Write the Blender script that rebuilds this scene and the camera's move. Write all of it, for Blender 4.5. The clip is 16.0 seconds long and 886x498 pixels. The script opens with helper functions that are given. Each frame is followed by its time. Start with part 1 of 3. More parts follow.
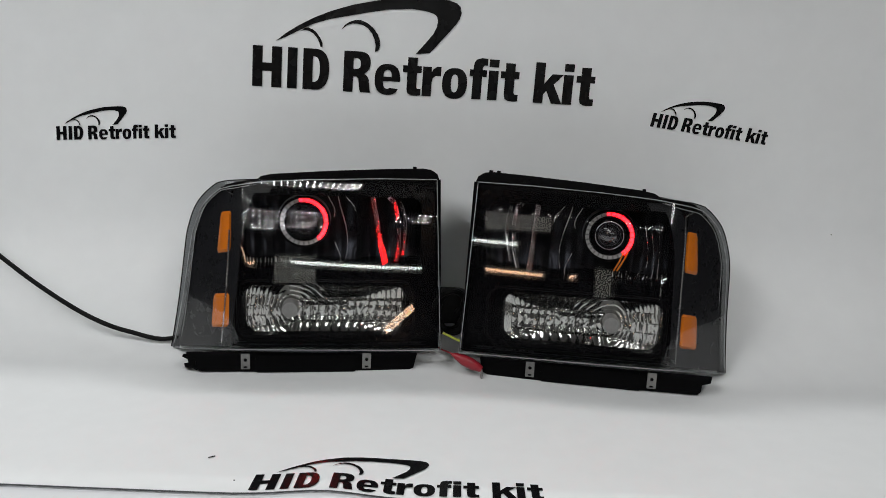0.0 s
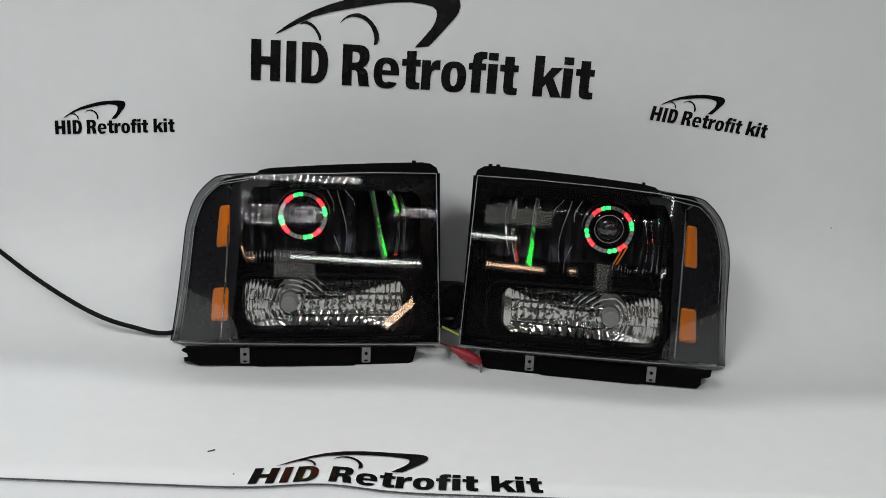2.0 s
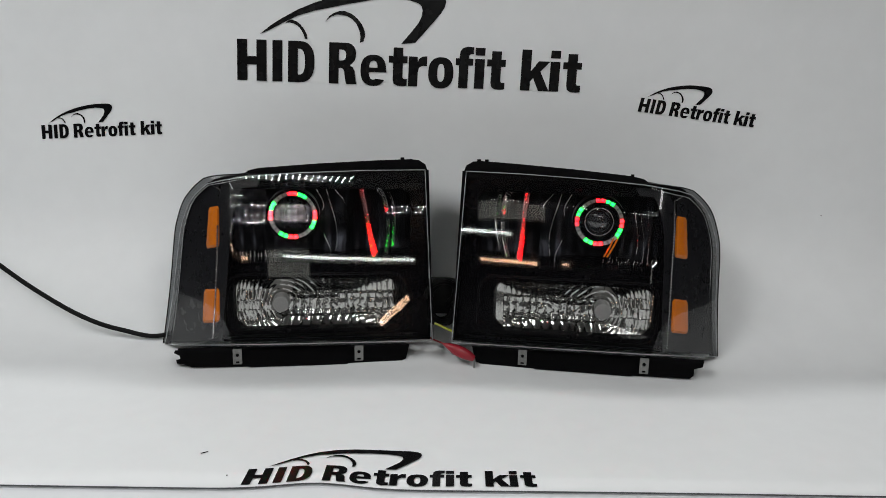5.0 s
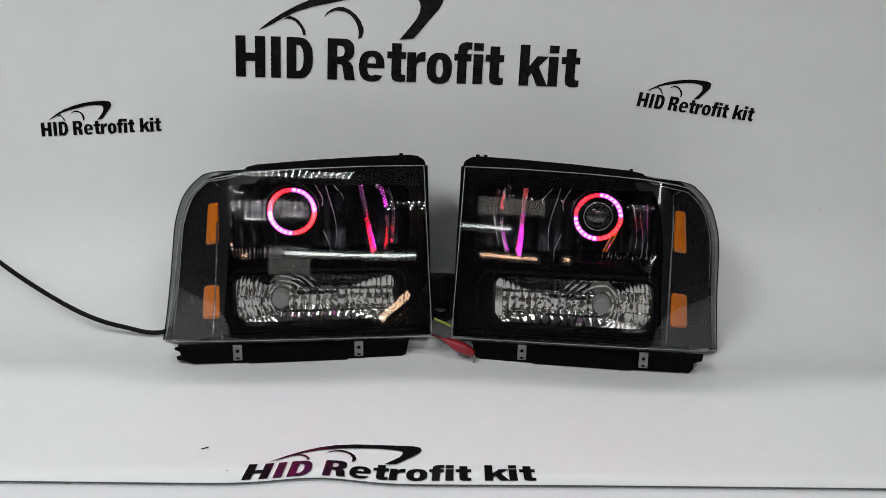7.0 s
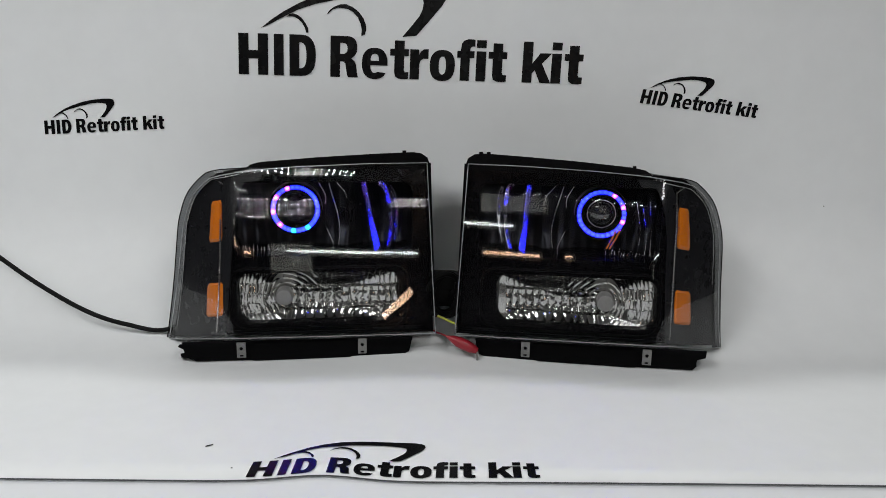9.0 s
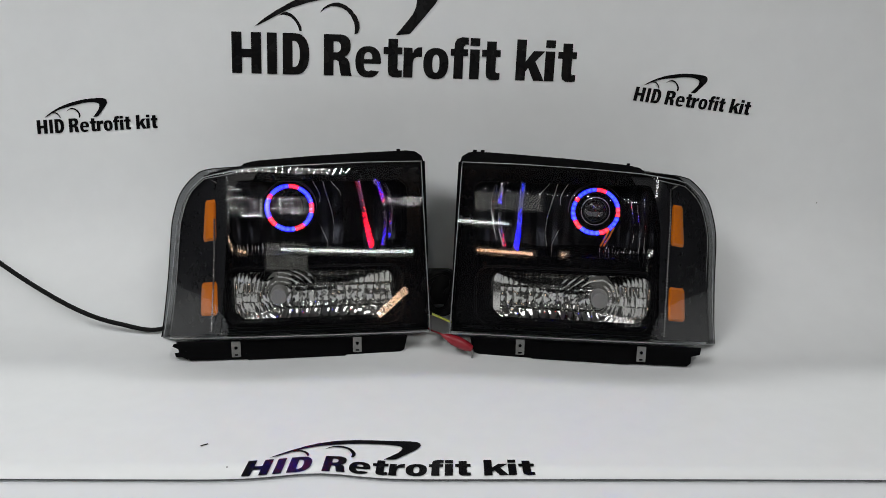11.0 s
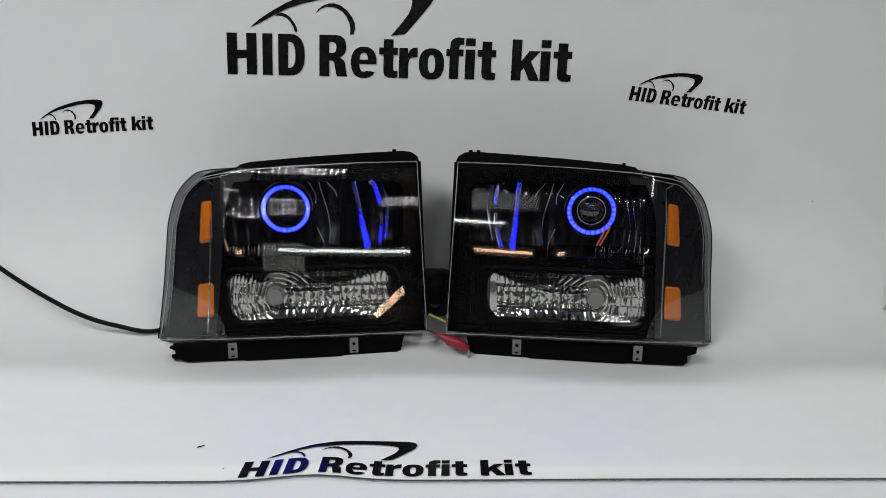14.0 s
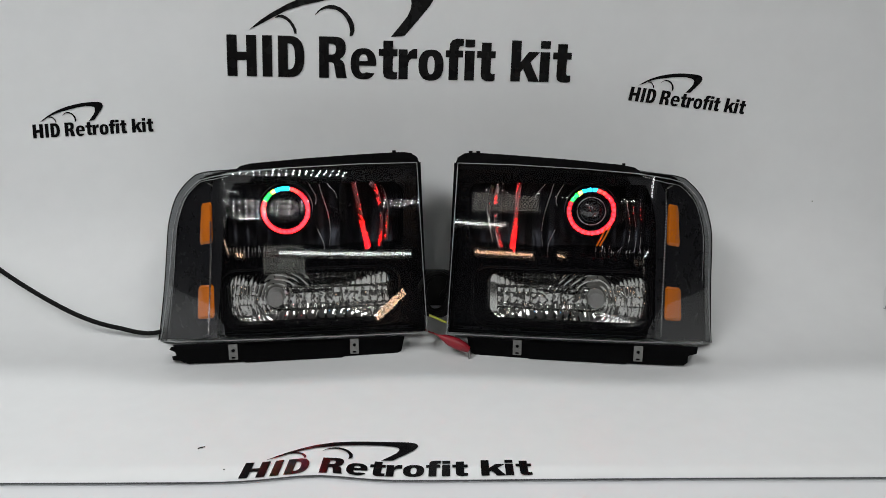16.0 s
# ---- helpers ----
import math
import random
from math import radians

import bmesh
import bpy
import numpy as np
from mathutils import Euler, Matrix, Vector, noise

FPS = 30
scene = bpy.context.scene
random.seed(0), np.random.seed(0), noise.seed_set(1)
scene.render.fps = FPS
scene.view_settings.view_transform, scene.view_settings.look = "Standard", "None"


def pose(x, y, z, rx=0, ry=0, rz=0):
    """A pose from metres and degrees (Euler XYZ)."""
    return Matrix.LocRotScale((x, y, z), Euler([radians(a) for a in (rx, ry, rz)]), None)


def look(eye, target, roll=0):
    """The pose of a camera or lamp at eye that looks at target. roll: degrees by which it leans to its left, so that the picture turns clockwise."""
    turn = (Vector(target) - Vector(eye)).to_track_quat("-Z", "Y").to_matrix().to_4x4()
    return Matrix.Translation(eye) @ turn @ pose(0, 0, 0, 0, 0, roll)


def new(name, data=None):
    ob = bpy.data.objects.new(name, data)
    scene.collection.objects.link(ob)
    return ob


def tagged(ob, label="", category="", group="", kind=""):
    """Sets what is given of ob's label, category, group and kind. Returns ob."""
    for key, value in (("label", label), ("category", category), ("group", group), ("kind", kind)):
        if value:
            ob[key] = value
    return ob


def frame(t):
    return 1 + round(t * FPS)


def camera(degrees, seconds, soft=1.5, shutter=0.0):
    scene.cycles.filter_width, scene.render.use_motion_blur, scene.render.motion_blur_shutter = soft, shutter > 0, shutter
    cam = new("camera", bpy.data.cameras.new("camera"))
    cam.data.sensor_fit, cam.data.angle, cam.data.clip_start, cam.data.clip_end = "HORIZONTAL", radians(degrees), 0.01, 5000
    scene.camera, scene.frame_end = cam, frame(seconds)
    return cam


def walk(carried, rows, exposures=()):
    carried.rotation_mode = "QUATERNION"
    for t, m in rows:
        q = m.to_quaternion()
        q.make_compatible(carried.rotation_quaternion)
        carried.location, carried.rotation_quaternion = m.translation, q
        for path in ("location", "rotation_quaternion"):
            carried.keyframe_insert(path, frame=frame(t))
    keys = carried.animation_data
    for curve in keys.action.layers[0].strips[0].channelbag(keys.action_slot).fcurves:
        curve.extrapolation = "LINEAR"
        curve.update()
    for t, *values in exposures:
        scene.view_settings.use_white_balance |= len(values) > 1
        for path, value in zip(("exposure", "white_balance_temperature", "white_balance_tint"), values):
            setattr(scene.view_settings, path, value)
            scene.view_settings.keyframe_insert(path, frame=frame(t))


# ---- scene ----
cam = camera(60.0, 16.0, soft=0.75)
PATH = [
    (0, (-0.011, -0.001, 0.431), (-0.008, 1.954, 0.008), 2.5),
    (0.5, (-0.011, -0.002, 0.431), (-0.007, 1.951, 0.003), 2.5),
    (1, (-0.008, -0.003, 0.432), (-0.005, 1.95, 0.001), 2.3),
    (1.5, (-0.01, -0.002, 0.43), (-0.009, 1.951, -0.003), 2.4),
    (2, (-0.009, 0.0, 0.43), (-0.007, 1.951, -0.007), 2.4),
    (2.5, (-0.007, 0.0, 0.43), (-0.002, 1.952, -0.004), 2.4),
    (3, (-0.004, 0.0, 0.431), (0.009, 1.953, 0.002), 2.0),
    (3.5, (0.0, 0.0, 0.432), (0.015, 1.953, 0.002), 1.4),
    (4, (-0.001, 0.001, 0.431), (0.013, 1.953, -0.002), 1.2),
    (6.5, (0.001, 0.0, 0.43), (0.012, 1.946, -0.032), 1.2),
    (7, (0.002, -0.001, 0.43), (0.012, 1.946, -0.027), 0.9),
    (7.5, (0.002, 0.0, 0.429), (0.005, 1.947, -0.027), 0.7),
    (8, (0.0, 0.0, 0.429), (0.0, 1.947, -0.027), 0.7),
    (8.5, (-0.001, 0.0, 0.43), (-0.002, 1.945, -0.032), 0.8),
    (9, (0.0, -0.001, 0.43), (0.005, 1.945, -0.034), 0.8),
    (11.5, (0.001, -0.002, 0.43), (0.025, 1.941, -0.04), 0.6),
    (12, (0.003, -0.003, 0.429), (0.035, 1.94, -0.043), 0.6),
    (12.5, (0.005, -0.002, 0.428), (0.037, 1.941, -0.046), 0.4),
    (13, (0.002, -0.001, 0.429), (0.032, 1.94, -0.049), 0.3),
    (13.5, (0.002, -0.001, 0.429), (0.025, 1.942, -0.046), 0.3),
    (14, (0.003, -0.002, 0.431), (0.027, 1.942, -0.038), 0.4),
    (14.5, (0.003, -0.003, 0.432), (0.032, 1.942, -0.031), 0.5),
    (15, (0.005, -0.003, 0.43), (0.037, 1.943, -0.031), 0.5),
    (15.5, (0.005, -0.002, 0.428), (0.035, 1.944, -0.034), 0.3),
    (16, (0.004, -0.003, 0.429), (0.026, 1.942, -0.034), 0.2),
]
walk(cam, [(t, look(eye, aim, roll)) for t, eye, aim, roll in PATH], [(0, 0.0), (16, 0.0)])

# ---- light ----
world = bpy.data.worlds.new("world")
scene.world = world
world.use_nodes = True
world.node_tree.nodes["Background"].inputs[0].default_value = (0.8, 0.9, 1.0, 1)
world.node_tree.nodes["Background"].inputs[1].default_value = 0.02


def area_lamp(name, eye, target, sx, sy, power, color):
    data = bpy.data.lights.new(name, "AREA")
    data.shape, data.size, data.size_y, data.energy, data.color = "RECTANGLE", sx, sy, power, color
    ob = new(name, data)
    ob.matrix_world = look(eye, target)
    return tagged(ob, "unseen white light assumed under the ceiling", "lamp", kind="structure")


area_lamp("ceiling_light_1", (-1.15, -0.45, 1.66), (-1.15, -0.43, 0), 0.8, 1.4, 36, (0.99, 1.0, 1.0))
area_lamp("ceiling_light_2", (0.85, -0.45, 1.66), (0.85, -0.43, 0), 0.5, 1.2, 17.5, (1.0, 0.99, 0.98))
# unseen lamp added behind the sheet to throw shade before the headlights
area_lamp("added_rear_light", (0, 1.66, 1.70), (0, 1.64, 0), 1.6, 0.12, 11.5, (0.99, 1.0, 1.0))


# ---- materials ----
def material(name, color, rough=0.5, metal=0.0, grain=0.0, scale=60.0, bump=0.0, coat=0.0, glow=None, strength=0.0, spec=0.5):
    m = bpy.data.materials.new(name)
    m.use_nodes = True
    nt = m.node_tree
    b = nt.nodes["Principled BSDF"]
    b.inputs["Base Color"].default_value = (*color, 1)
    b.inputs["Roughness"].default_value = rough
    b.inputs["Metallic"].default_value = metal
    b.inputs["Coat Weight"].default_value = coat
    b.inputs["Coat Roughness"].default_value = 0.04
    b.inputs["Specular IOR Level"].default_value = spec
    if glow:
        b.inputs["Emission Color"].default_value = (*glow, 1)
        b.inputs["Emission Strength"].default_value = strength
    if grain or bump:
        tc = nt.nodes.new("ShaderNodeTexCoord")
        n1 = nt.nodes.new("ShaderNodeTexNoise")
        n1.inputs["Scale"].default_value = scale
        n1.inputs["Detail"].default_value = 5
        n2 = nt.nodes.new("ShaderNodeTexNoise")
        n2.inputs["Scale"].default_value = scale / 14
        n2.inputs["Detail"].default_value = 3
        for n in (n1, n2):
            nt.links.new(tc.outputs["Object"], n.inputs["Vector"])
        add = nt.nodes.new("ShaderNodeMath")
        nt.links.new(n1.outputs["Fac"], add.inputs[0])
        nt.links.new(n2.outputs["Fac"], add.inputs[1])
        ramp = nt.nodes.new("ShaderNodeMapRange")
        ramp.inputs["From Min"].default_value, ramp.inputs["From Max"].default_value = 0.7, 1.3
        ramp.inputs["To Min"].default_value, ramp.inputs["To Max"].default_value = 1 - grain, 1 + grain
        nt.links.new(add.outputs[0], ramp.inputs["Value"])
        mul = nt.nodes.new("ShaderNodeVectorMath")
        mul.operation = "MULTIPLY"
        mul.inputs[0].default_value = color
        nt.links.new(ramp.outputs["Result"], mul.inputs[1])
        nt.links.new(mul.outputs["Vector"], b.inputs["Base Color"])
        rr = nt.nodes.new("ShaderNodeMath")
        rr.operation = "MULTIPLY"
        rr.inputs[0].default_value = rough
        nt.links.new(ramp.outputs["Result"], rr.inputs[1])
        nt.links.new(rr.outputs[0], b.inputs["Roughness"])
        if bump:
            bp = nt.nodes.new("ShaderNodeBump")
            bp.inputs["Strength"].default_value = bump
            bp.inputs["Distance"].default_value = 0.001
            nt.links.new(add.outputs[0], bp.inputs["Height"])
            nt.links.new(bp.outputs["Normal"], b.inputs["Normal"])
    return m


def clear_material(name, tint, base=0.058):
    """Clear polycarbonate: see-through, with a mirror gloss that grows at grazing angles."""
    m = bpy.data.materials.new(name)
    m.use_nodes = True
    nt = m.node_tree
    nt.nodes.remove(nt.nodes["Principled BSDF"])
    out = nt.nodes["Material Output"]
    clear = nt.nodes.new("ShaderNodeBsdfTransparent")
    clear.inputs[0].default_value = (*tint, 1)
    gloss = nt.nodes.new("ShaderNodeBsdfGlossy")
    gloss.inputs["Roughness"].default_value = 0.015
    lw = nt.nodes.new("ShaderNodeLayerWeight")
    power = nt.nodes.new("ShaderNodeMath")
    power.operation = "POWER"
    power.inputs[1].default_value = 4.5
    nt.links.new(lw.outputs["Facing"], power.inputs[0])
    ma = nt.nodes.new("ShaderNodeMath")
    ma.operation = "MULTIPLY_ADD"
    ma.inputs[1].default_value, ma.inputs[2].default_value = 0.85, base
    nt.links.new(power.outputs[0], ma.inputs[0])
    mix = nt.nodes.new("ShaderNodeMixShader")
    nt.links.new(ma.outputs[0], mix.inputs[0])
    nt.links.new(clear.outputs[0], mix.inputs[1])
    nt.links.new(gloss.outputs[0], mix.inputs[2])
    nt.links.new(mix.outputs[0], out.inputs["Surface"])
    return m


PAPER = material("white_vinyl", (0.74, 0.755, 0.76), 0.52, grain=0.02, scale=30, bump=0.03, spec=0.35)
INK = material("black_vinyl_print", (0.0035, 0.0035, 0.004), 0.26, grain=0.10, scale=40, spec=0.13)
TABLE = material("table_white", (0.72, 0.735, 0.75), 0.5, grain=0.02, scale=20)
EDGE = material("edge_shade", (0.05, 0.05, 0.055), 0.7, grain=0.2)
PLASTIC = material("black_plastic", (0.0025, 0.0025, 0.0028), 0.34, grain=0.25, scale=400, bump=0.15, spec=0.03)
GLOSS = material("gloss_black", (0.0012, 0.0012, 0.0016), 0.16, grain=0.2, scale=120, spec=0.05)
SATIN = material("satin_dark_grey", (0.0065, 0.0066, 0.0080), 0.28, grain=0.04, scale=90, spec=0.22)
BLACKCHROME = material("black_chrome", (0.012, 0.0125, 0.015), 0.30, metal=1.0, grain=0.1, scale=200)
CHROME = material("chrome", (0.54, 0.54, 0.52), 0.12, metal=1.0, grain=0.06, scale=300)
BRUSHED = material("satin_chrome", (0.90, 0.90, 0.90), 0.14, metal=1.0, grain=0.05, scale=300)
EDGE_CHROME = material("dark_edge_chrome", (0.62, 0.62, 0.63), 0.28, metal=1.0, grain=0.2, scale=300)
STEEL = material("zinc_steel", (0.24, 0.24, 0.235), 0.42, metal=1.0, grain=0.2, scale=250)
RIM = material("pale_edge", (0.30, 0.31, 0.32), 0.3, grain=0.3, scale=90)
AMBER = material("amber_plastic", (0.56, 0.145, 0.006), 0.22, grain=0.12, scale=260, bump=0.25, coat=0.4)
BULB = material("grey_bulb_cap", (0.20, 0.20, 0.195), 0.35, grain=0.08, scale=200)
RUBBER = material("black_rubber", (0.0035, 0.0035, 0.0035), 0.55, grain=0.3, scale=200, spec=0.10)
RED = material("red_sleeve", (0.24, 0.007, 0.016), 0.4, grain=0.15, scale=150)
YELLOW = material("yellow_wire", (0.55, 0.6, 0.08), 0.4, grain=0.1, scale=150)
DARKGLASS = material("projector_glass", (0.02, 0.02, 0.024), 0.03, coat=1.0, spec=0.8)
WALLPAINT = material("grey_wall", (0.06, 0.06, 0.063), 0.8, grain=0.1, scale=8)
CEIL = material("ceiling_paint", (0.12, 0.12, 0.12), 0.9, grain=0.05, scale=8)
FLOORM = material("workshop_floor", (0.10, 0.10, 0.10), 0.6, grain=0.2, scale=10)
PANEL = material("grey_panel", (0.35, 0.35, 0.33), 0.6, grain=0.1, scale=20)
TUBE = material("light_tube", (0.8, 0.8, 0.8), 0.4, glow=(0.93, 1.0, 0.97), strength=14)
WARM = material("warm_tube", (0.8, 0.7, 0.6), 0.4, glow=(1.0, 0.62, 0.40), strength=14)
DIMTUBE = material("dim_tube", (0.8, 0.8, 0.8), 0.4, glow=(0.93, 1.0, 0.97), strength=6)
DIODE = material("white_diode", (0.8, 0.8, 0.8), 0.4, glow=(1.0, 1.0, 0.97), strength=40)
BOARD = material("patch_glow", (0.75, 0.75, 0.70), 0.7, grain=0.05, scale=10, glow=(1.0, 1.0, 0.90), strength=0.6)
CLEAR = clear_material("clear_lens", (0.97, 0.97, 0.97))
SMOKY = clear_material("smoky_lens", (0.20, 0.205, 0.21), 0.05)

DIVIDE = material("led_divider", (0.12, 0.12, 0.12), 0.5, grain=0.1, scale=200)
OFF = material("led_frosted", (0.34, 0.34, 0.33), 0.45, grain=0.1, scale=200)


def led_material(name, color, strength):
    return material(name, (0.2, 0.2, 0.2), 0.5, glow=color, strength=strength)


# each diode is a small drum with eight faces, which turns to the colour that is lit
FACES = ["off", "green", "red", "magenta", "blue", "cyan", "yellow", "salmon"]
LED = [OFF,
       led_material("led_green", (0.0006, 1.0, 0.034), 14),
       led_material("led_red", (1.0, 0.0008, 0.0022), 45),
       led_material("led_magenta", (1.0, 0.024, 0.98), 34),
       led_material("led_blue", (0.0008, 0.0026, 1.0), 50),
       led_material("led_cyan", (0.001, 0.42, 1.0), 30),
       led_material("led_yellow", (1.0, 0.80, 0.045), 20),
       led_material("led_salmon", (1.0, 0.0045, 0.0036), 45)]


# ---- mesh helpers ----
def link(name, bm, mats, parent=None, label="", smooth=False):
    me = bpy.data.meshes.new(name)
    bmesh.ops.recalc_face_normals(bm, faces=bm.faces)
    bm.to_mesh(me)
    bm.free()
    for m in mats if isinstance(mats, (list, tuple)) else [mats]:
        me.materials.append(m)
    if smooth:
        for p in me.polygons:
            p.use_smooth = True
        me.set_sharp_from_angle(angle=radians(35))
    ob = new(name, me)
    if parent:
        ob.parent = parent
    if label:
        ob["label"] = label
    return ob


def part(name, bm, mat, parent, label="", smooth=False):
    return link(name, bm, mat, parent, label, smooth)


def box(bm, lo, hi, bevel=0.0):
    r = bmesh.ops.create_cube(bm, size=1.0)
    lo, hi = Vector(lo), Vector(hi)
    for v in r["verts"]:
        v.co = Vector(((lo[i] + hi[i]) / 2 + v.co[i] * abs(hi[i] - lo[i]) for i in range(3)))
    if bevel:
        edges = list({e for v in r["verts"] for e in v.link_edges})
        bmesh.ops.bevel(bm, geom=edges, offset=bevel, segments=2, affect="EDGES", profile=0.6)
    return bm


def tube(bm, pts, radius, sides=8, closed=False):
    pts = [Vector(p) for p in pts]
    rings, n = [], len(pts)
    for i, p in enumerate(pts):
        a = pts[(i - 1) % n] if closed or i else p
        b = pts[(i + 1) % n] if closed or i < n - 1 else p
        way = (b - a).normalized()
        side = way.cross(Vector((0.13, 0.31, 0.94))).normalized()
        up = side.cross(way)
        r = radius[i] if isinstance(radius, (list, tuple)) else radius
        rings.append([bm.verts.new(p + r * (math.cos(k * math.tau / sides) * side + math.sin(k * math.tau / sides) * up)) for k in range(sides)])
    for i in range(n if closed else n - 1):
        A, B = rings[i], rings[(i + 1) % n]
        for k in range(sides):
            bm.faces.new((A[k], A[(k + 1) % sides], B[(k + 1) % sides], B[k]))
    if not closed:
        bm.faces.new(rings[0])
        bm.faces.new(rings[-1][::-1])
    return bm


def spline(pts, steps=8):
    pts = [Vector(p) for p in pts]
    out = []
    for i in range(len(pts) - 1):
        p0, p1, p2, p3 = pts[max(i - 1, 0)], pts[i], pts[i + 1], pts[min(i + 2, len(pts) - 1)]
        for k in range(steps):
            s = k / steps
            out.append(0.5 * (2 * p1 + (p2 - p0) * s + (2 * p0 - 5 * p1 + 4 * p2 - p3) * s * s + (3 * p1 - p0 - 3 * p2 + p3) * s ** 3))
    out.append(pts[-1])
    return out


def loft(bm, loops, caps=(True, True)):
    """Skin a row of loops of equal length."""
    rings = [[bm.verts.new(p) for p in loop] for loop in loops]
    n = len(rings[0])
    for A, B in zip(rings, rings[1:]):
        for k in range(n):
            bm.faces.new((A[k], A[(k + 1) % n], B[(k + 1) % n], B[k]))
    if caps[0]:
        bm.faces.new(rings[0][::-1])
    if caps[1]:
        bm.faces.new(rings[-1])
    return bm


def rounded(x0, x1, z0, z1, r, k=6):
    out = []
    for cx, cz, a0 in ((x1 - r, z1 - r, 0), (x0 + r, z1 - r, 90), (x0 + r, z0 + r, 180), (x1 - r, z0 + r, 270)):
        for i in range(k + 1):
            a = radians(a0 + 90 * i / k)
            out.append((cx + r * math.cos(a), cz + r * math.sin(a)))
    return out


def filled(bm, loops, to3d):
    """A flat sheet bounded by the first loop, with the others as holes."""
    edges = []
    for loop in loops:
        vs = [bm.verts.new(to3d(*p)) for p in loop]
        edges += [bm.edges.new((vs[i], vs[(i + 1) % len(vs)])) for i in range(len(vs))]
    bmesh.ops.triangle_fill(bm, use_beauty=True, edges=edges)
    return bm


# ---- the room ----
def room():
    x0, x1, y0, y1, z0, z1 = -2.3, 2.3, -3.2, 2.2, -0.85, 1.75
    for name, lo, hi, mat in (
            ("floor", (x0, y0, z0 - 0.1), (x1, y1, z0), FLOORM), ("ceiling", (x0, y0, z1), (x1, y1, z1 + 0.1), CEIL),
            ("wall_west", (x0 - 0.1, y0, z0), (x0, y1, z1), WALLPAINT), ("wall_east", (x1, y0, z0), (x1 + 0.1, y1, z1), WALLPAINT),
            ("wall_south", (x0, y0 - 0.1, z0), (x1, y0, z1), WALLPAINT), ("wall_north", (x0, y1, z0), (x1, y1 + 0.1, z1), WALLPAINT)):
        tagged(link(name, box(bmesh.new(), lo, hi), mat), "plain grey workshop surface", kind="structure")


room()

# lights out of view, placed where the lenses mirror them towards the camera
def tube_light(x0, x1, z, mat, label, tilt=1.2, thick=0.010):
    ob = new("tube_light")
    ob.matrix_world = pose((x0 + x1) / 2, -3.19, z, 0, tilt, 0)
    tagged(ob, label, "lamp", "tube lights on the far wall")
    n = (x1 - x0) / 2
    part("body", box(bmesh.new(), (-n - 0.02, -0.008, -0.03), (n + 0.02, 0.03, 0.03), 0.005), PANEL, ob)
    part("tube", tube(bmesh.new(), [(-n, 0.04 + thick, 0), (n, 0.04 + thick, 0)], thick, 10), mat, ob, smooth=True)


tube_light(0.0, 1.28, 0.555, TUBE, "cool white tube light glowing on the wall")
tube_light(-1.20, -0.63, 0.555, WARM, "warm white tube light glowing on the wall")
tube_light(-1.42, -0.90, 0.745, TUBE, "cool white tube light glowing on the wall")
tube_light(-0.36, -0.16, 1.09, TUBE, "short cool white tube light glowing on the wall")
tube_light(-0.385, -0.32, 0.55, WARM, "short warm white tube light glowing on the wall")
# no known lamp: a warm glow added to give a peach reflection
tube_light(0.90, 1.22, 0.215, WARM, "slanting warm glow added for a peach reflection in the lens", -28, 0.027)
tube_light(-1.23, -0.38, 1.58, DIMTUBE, "dim cool tube light glowing on the wall")


def diode_strip(x0, x1, y, z, down):
    ob = new("diode_strip")
    ob.location = (x0, y, z)
    tagged(ob, "row of bright white light diodes on a bar", "lamp", "diode strips")
    lo, hi = ((-0.02, -0.012, -0.006), (x1 - x0 + 0.02, 0.0, 0.006)) if not down else ((-0.02, -0.11, 0.0), (x1 - x0 + 0.02, 0.11, 0.012))
    part("bar", box(bmesh.new(), lo, hi), PLASTIC, ob)
    bm = bmesh.new()
    x = 0.0
    while x < x1 - x0:
        if down:
            box(bm, (x, -0.11, -0.006), (x + 0.015, 0.11, -0.001))
        else:
            box(bm, (x, 0.001, -0.011), (x + 0.016, 0.008, 0.011))
        x += 0.058
    tagged(part("diodes", bm, DIODE, ob), kind="stuff")


for z in (1.16, 1.25, 1.34, 1.43):
    diode_strip(-1.0, 0.30, -3.18, z, False)
for z in (1.33, 1.39, 1.45):
    diode_strip(1.02 + (z - 1.33) * 0.3, 1.7, -3.18, z, False)
diode_strip(-1.0, 0.6, -2.75, 1.735, True)


# glow added on the far wall to mirror a grey patch in the lenses
def board(x0, x1, z0, z1):
    ob = new("reflection_panel")
    tagged(ob, "glowing panel added for a grey patch mirrored in the lenses", "lamp", "light panels")
    part("frame", box(bmesh.new(), (x0 - 0.015, -3.2, z0 - 0.015), (x1 + 0.015, -3.178, z1 + 0.015), 0.003), PANEL, ob)
    part("glow_face", box(bmesh.new(), (x0, -3.19, z0), (x1, -3.172, z1), 0.002), BOARD, ob)


board(-0.14, 0.24, 0.44, 0.61)
board(-1.25, -0.59, 0.84, 1.06)

SHEET_Y, SHEET_START, SHEET_R = 1.28, 1.06, 0.22


def sheet_point(s):
    """The sweep's profile: y and z at the length s from the curve's foot."""
    if s < 0:
        return SHEET_START + s, 0.0
    if s < SHEET_R * math.pi / 2:
        a = s / SHEET_R
        return SHEET_START + SHEET_R * math.sin(a), SHEET_R * (1 - math.cos(a))
    return SHEET_Y, SHEET_R + s - SHEET_R * math.pi / 2


def ripple(x, z):
    """Slow waves of the hanging sheet."""
    return 0.006 * noise.noise(Vector((x * 2.2, z * 1.6, 3.0))) * min(1, max(0, (z - 0.1) * 5))


def front_edge(x):
    """The front edge of the sheet, its buckle drawn flat to fit the camera's view."""
    return 0.7345 + 0.004 * math.tanh(4 * x) + 0.013 * math.exp(-((x + 0.125) / 0.055) ** 2)


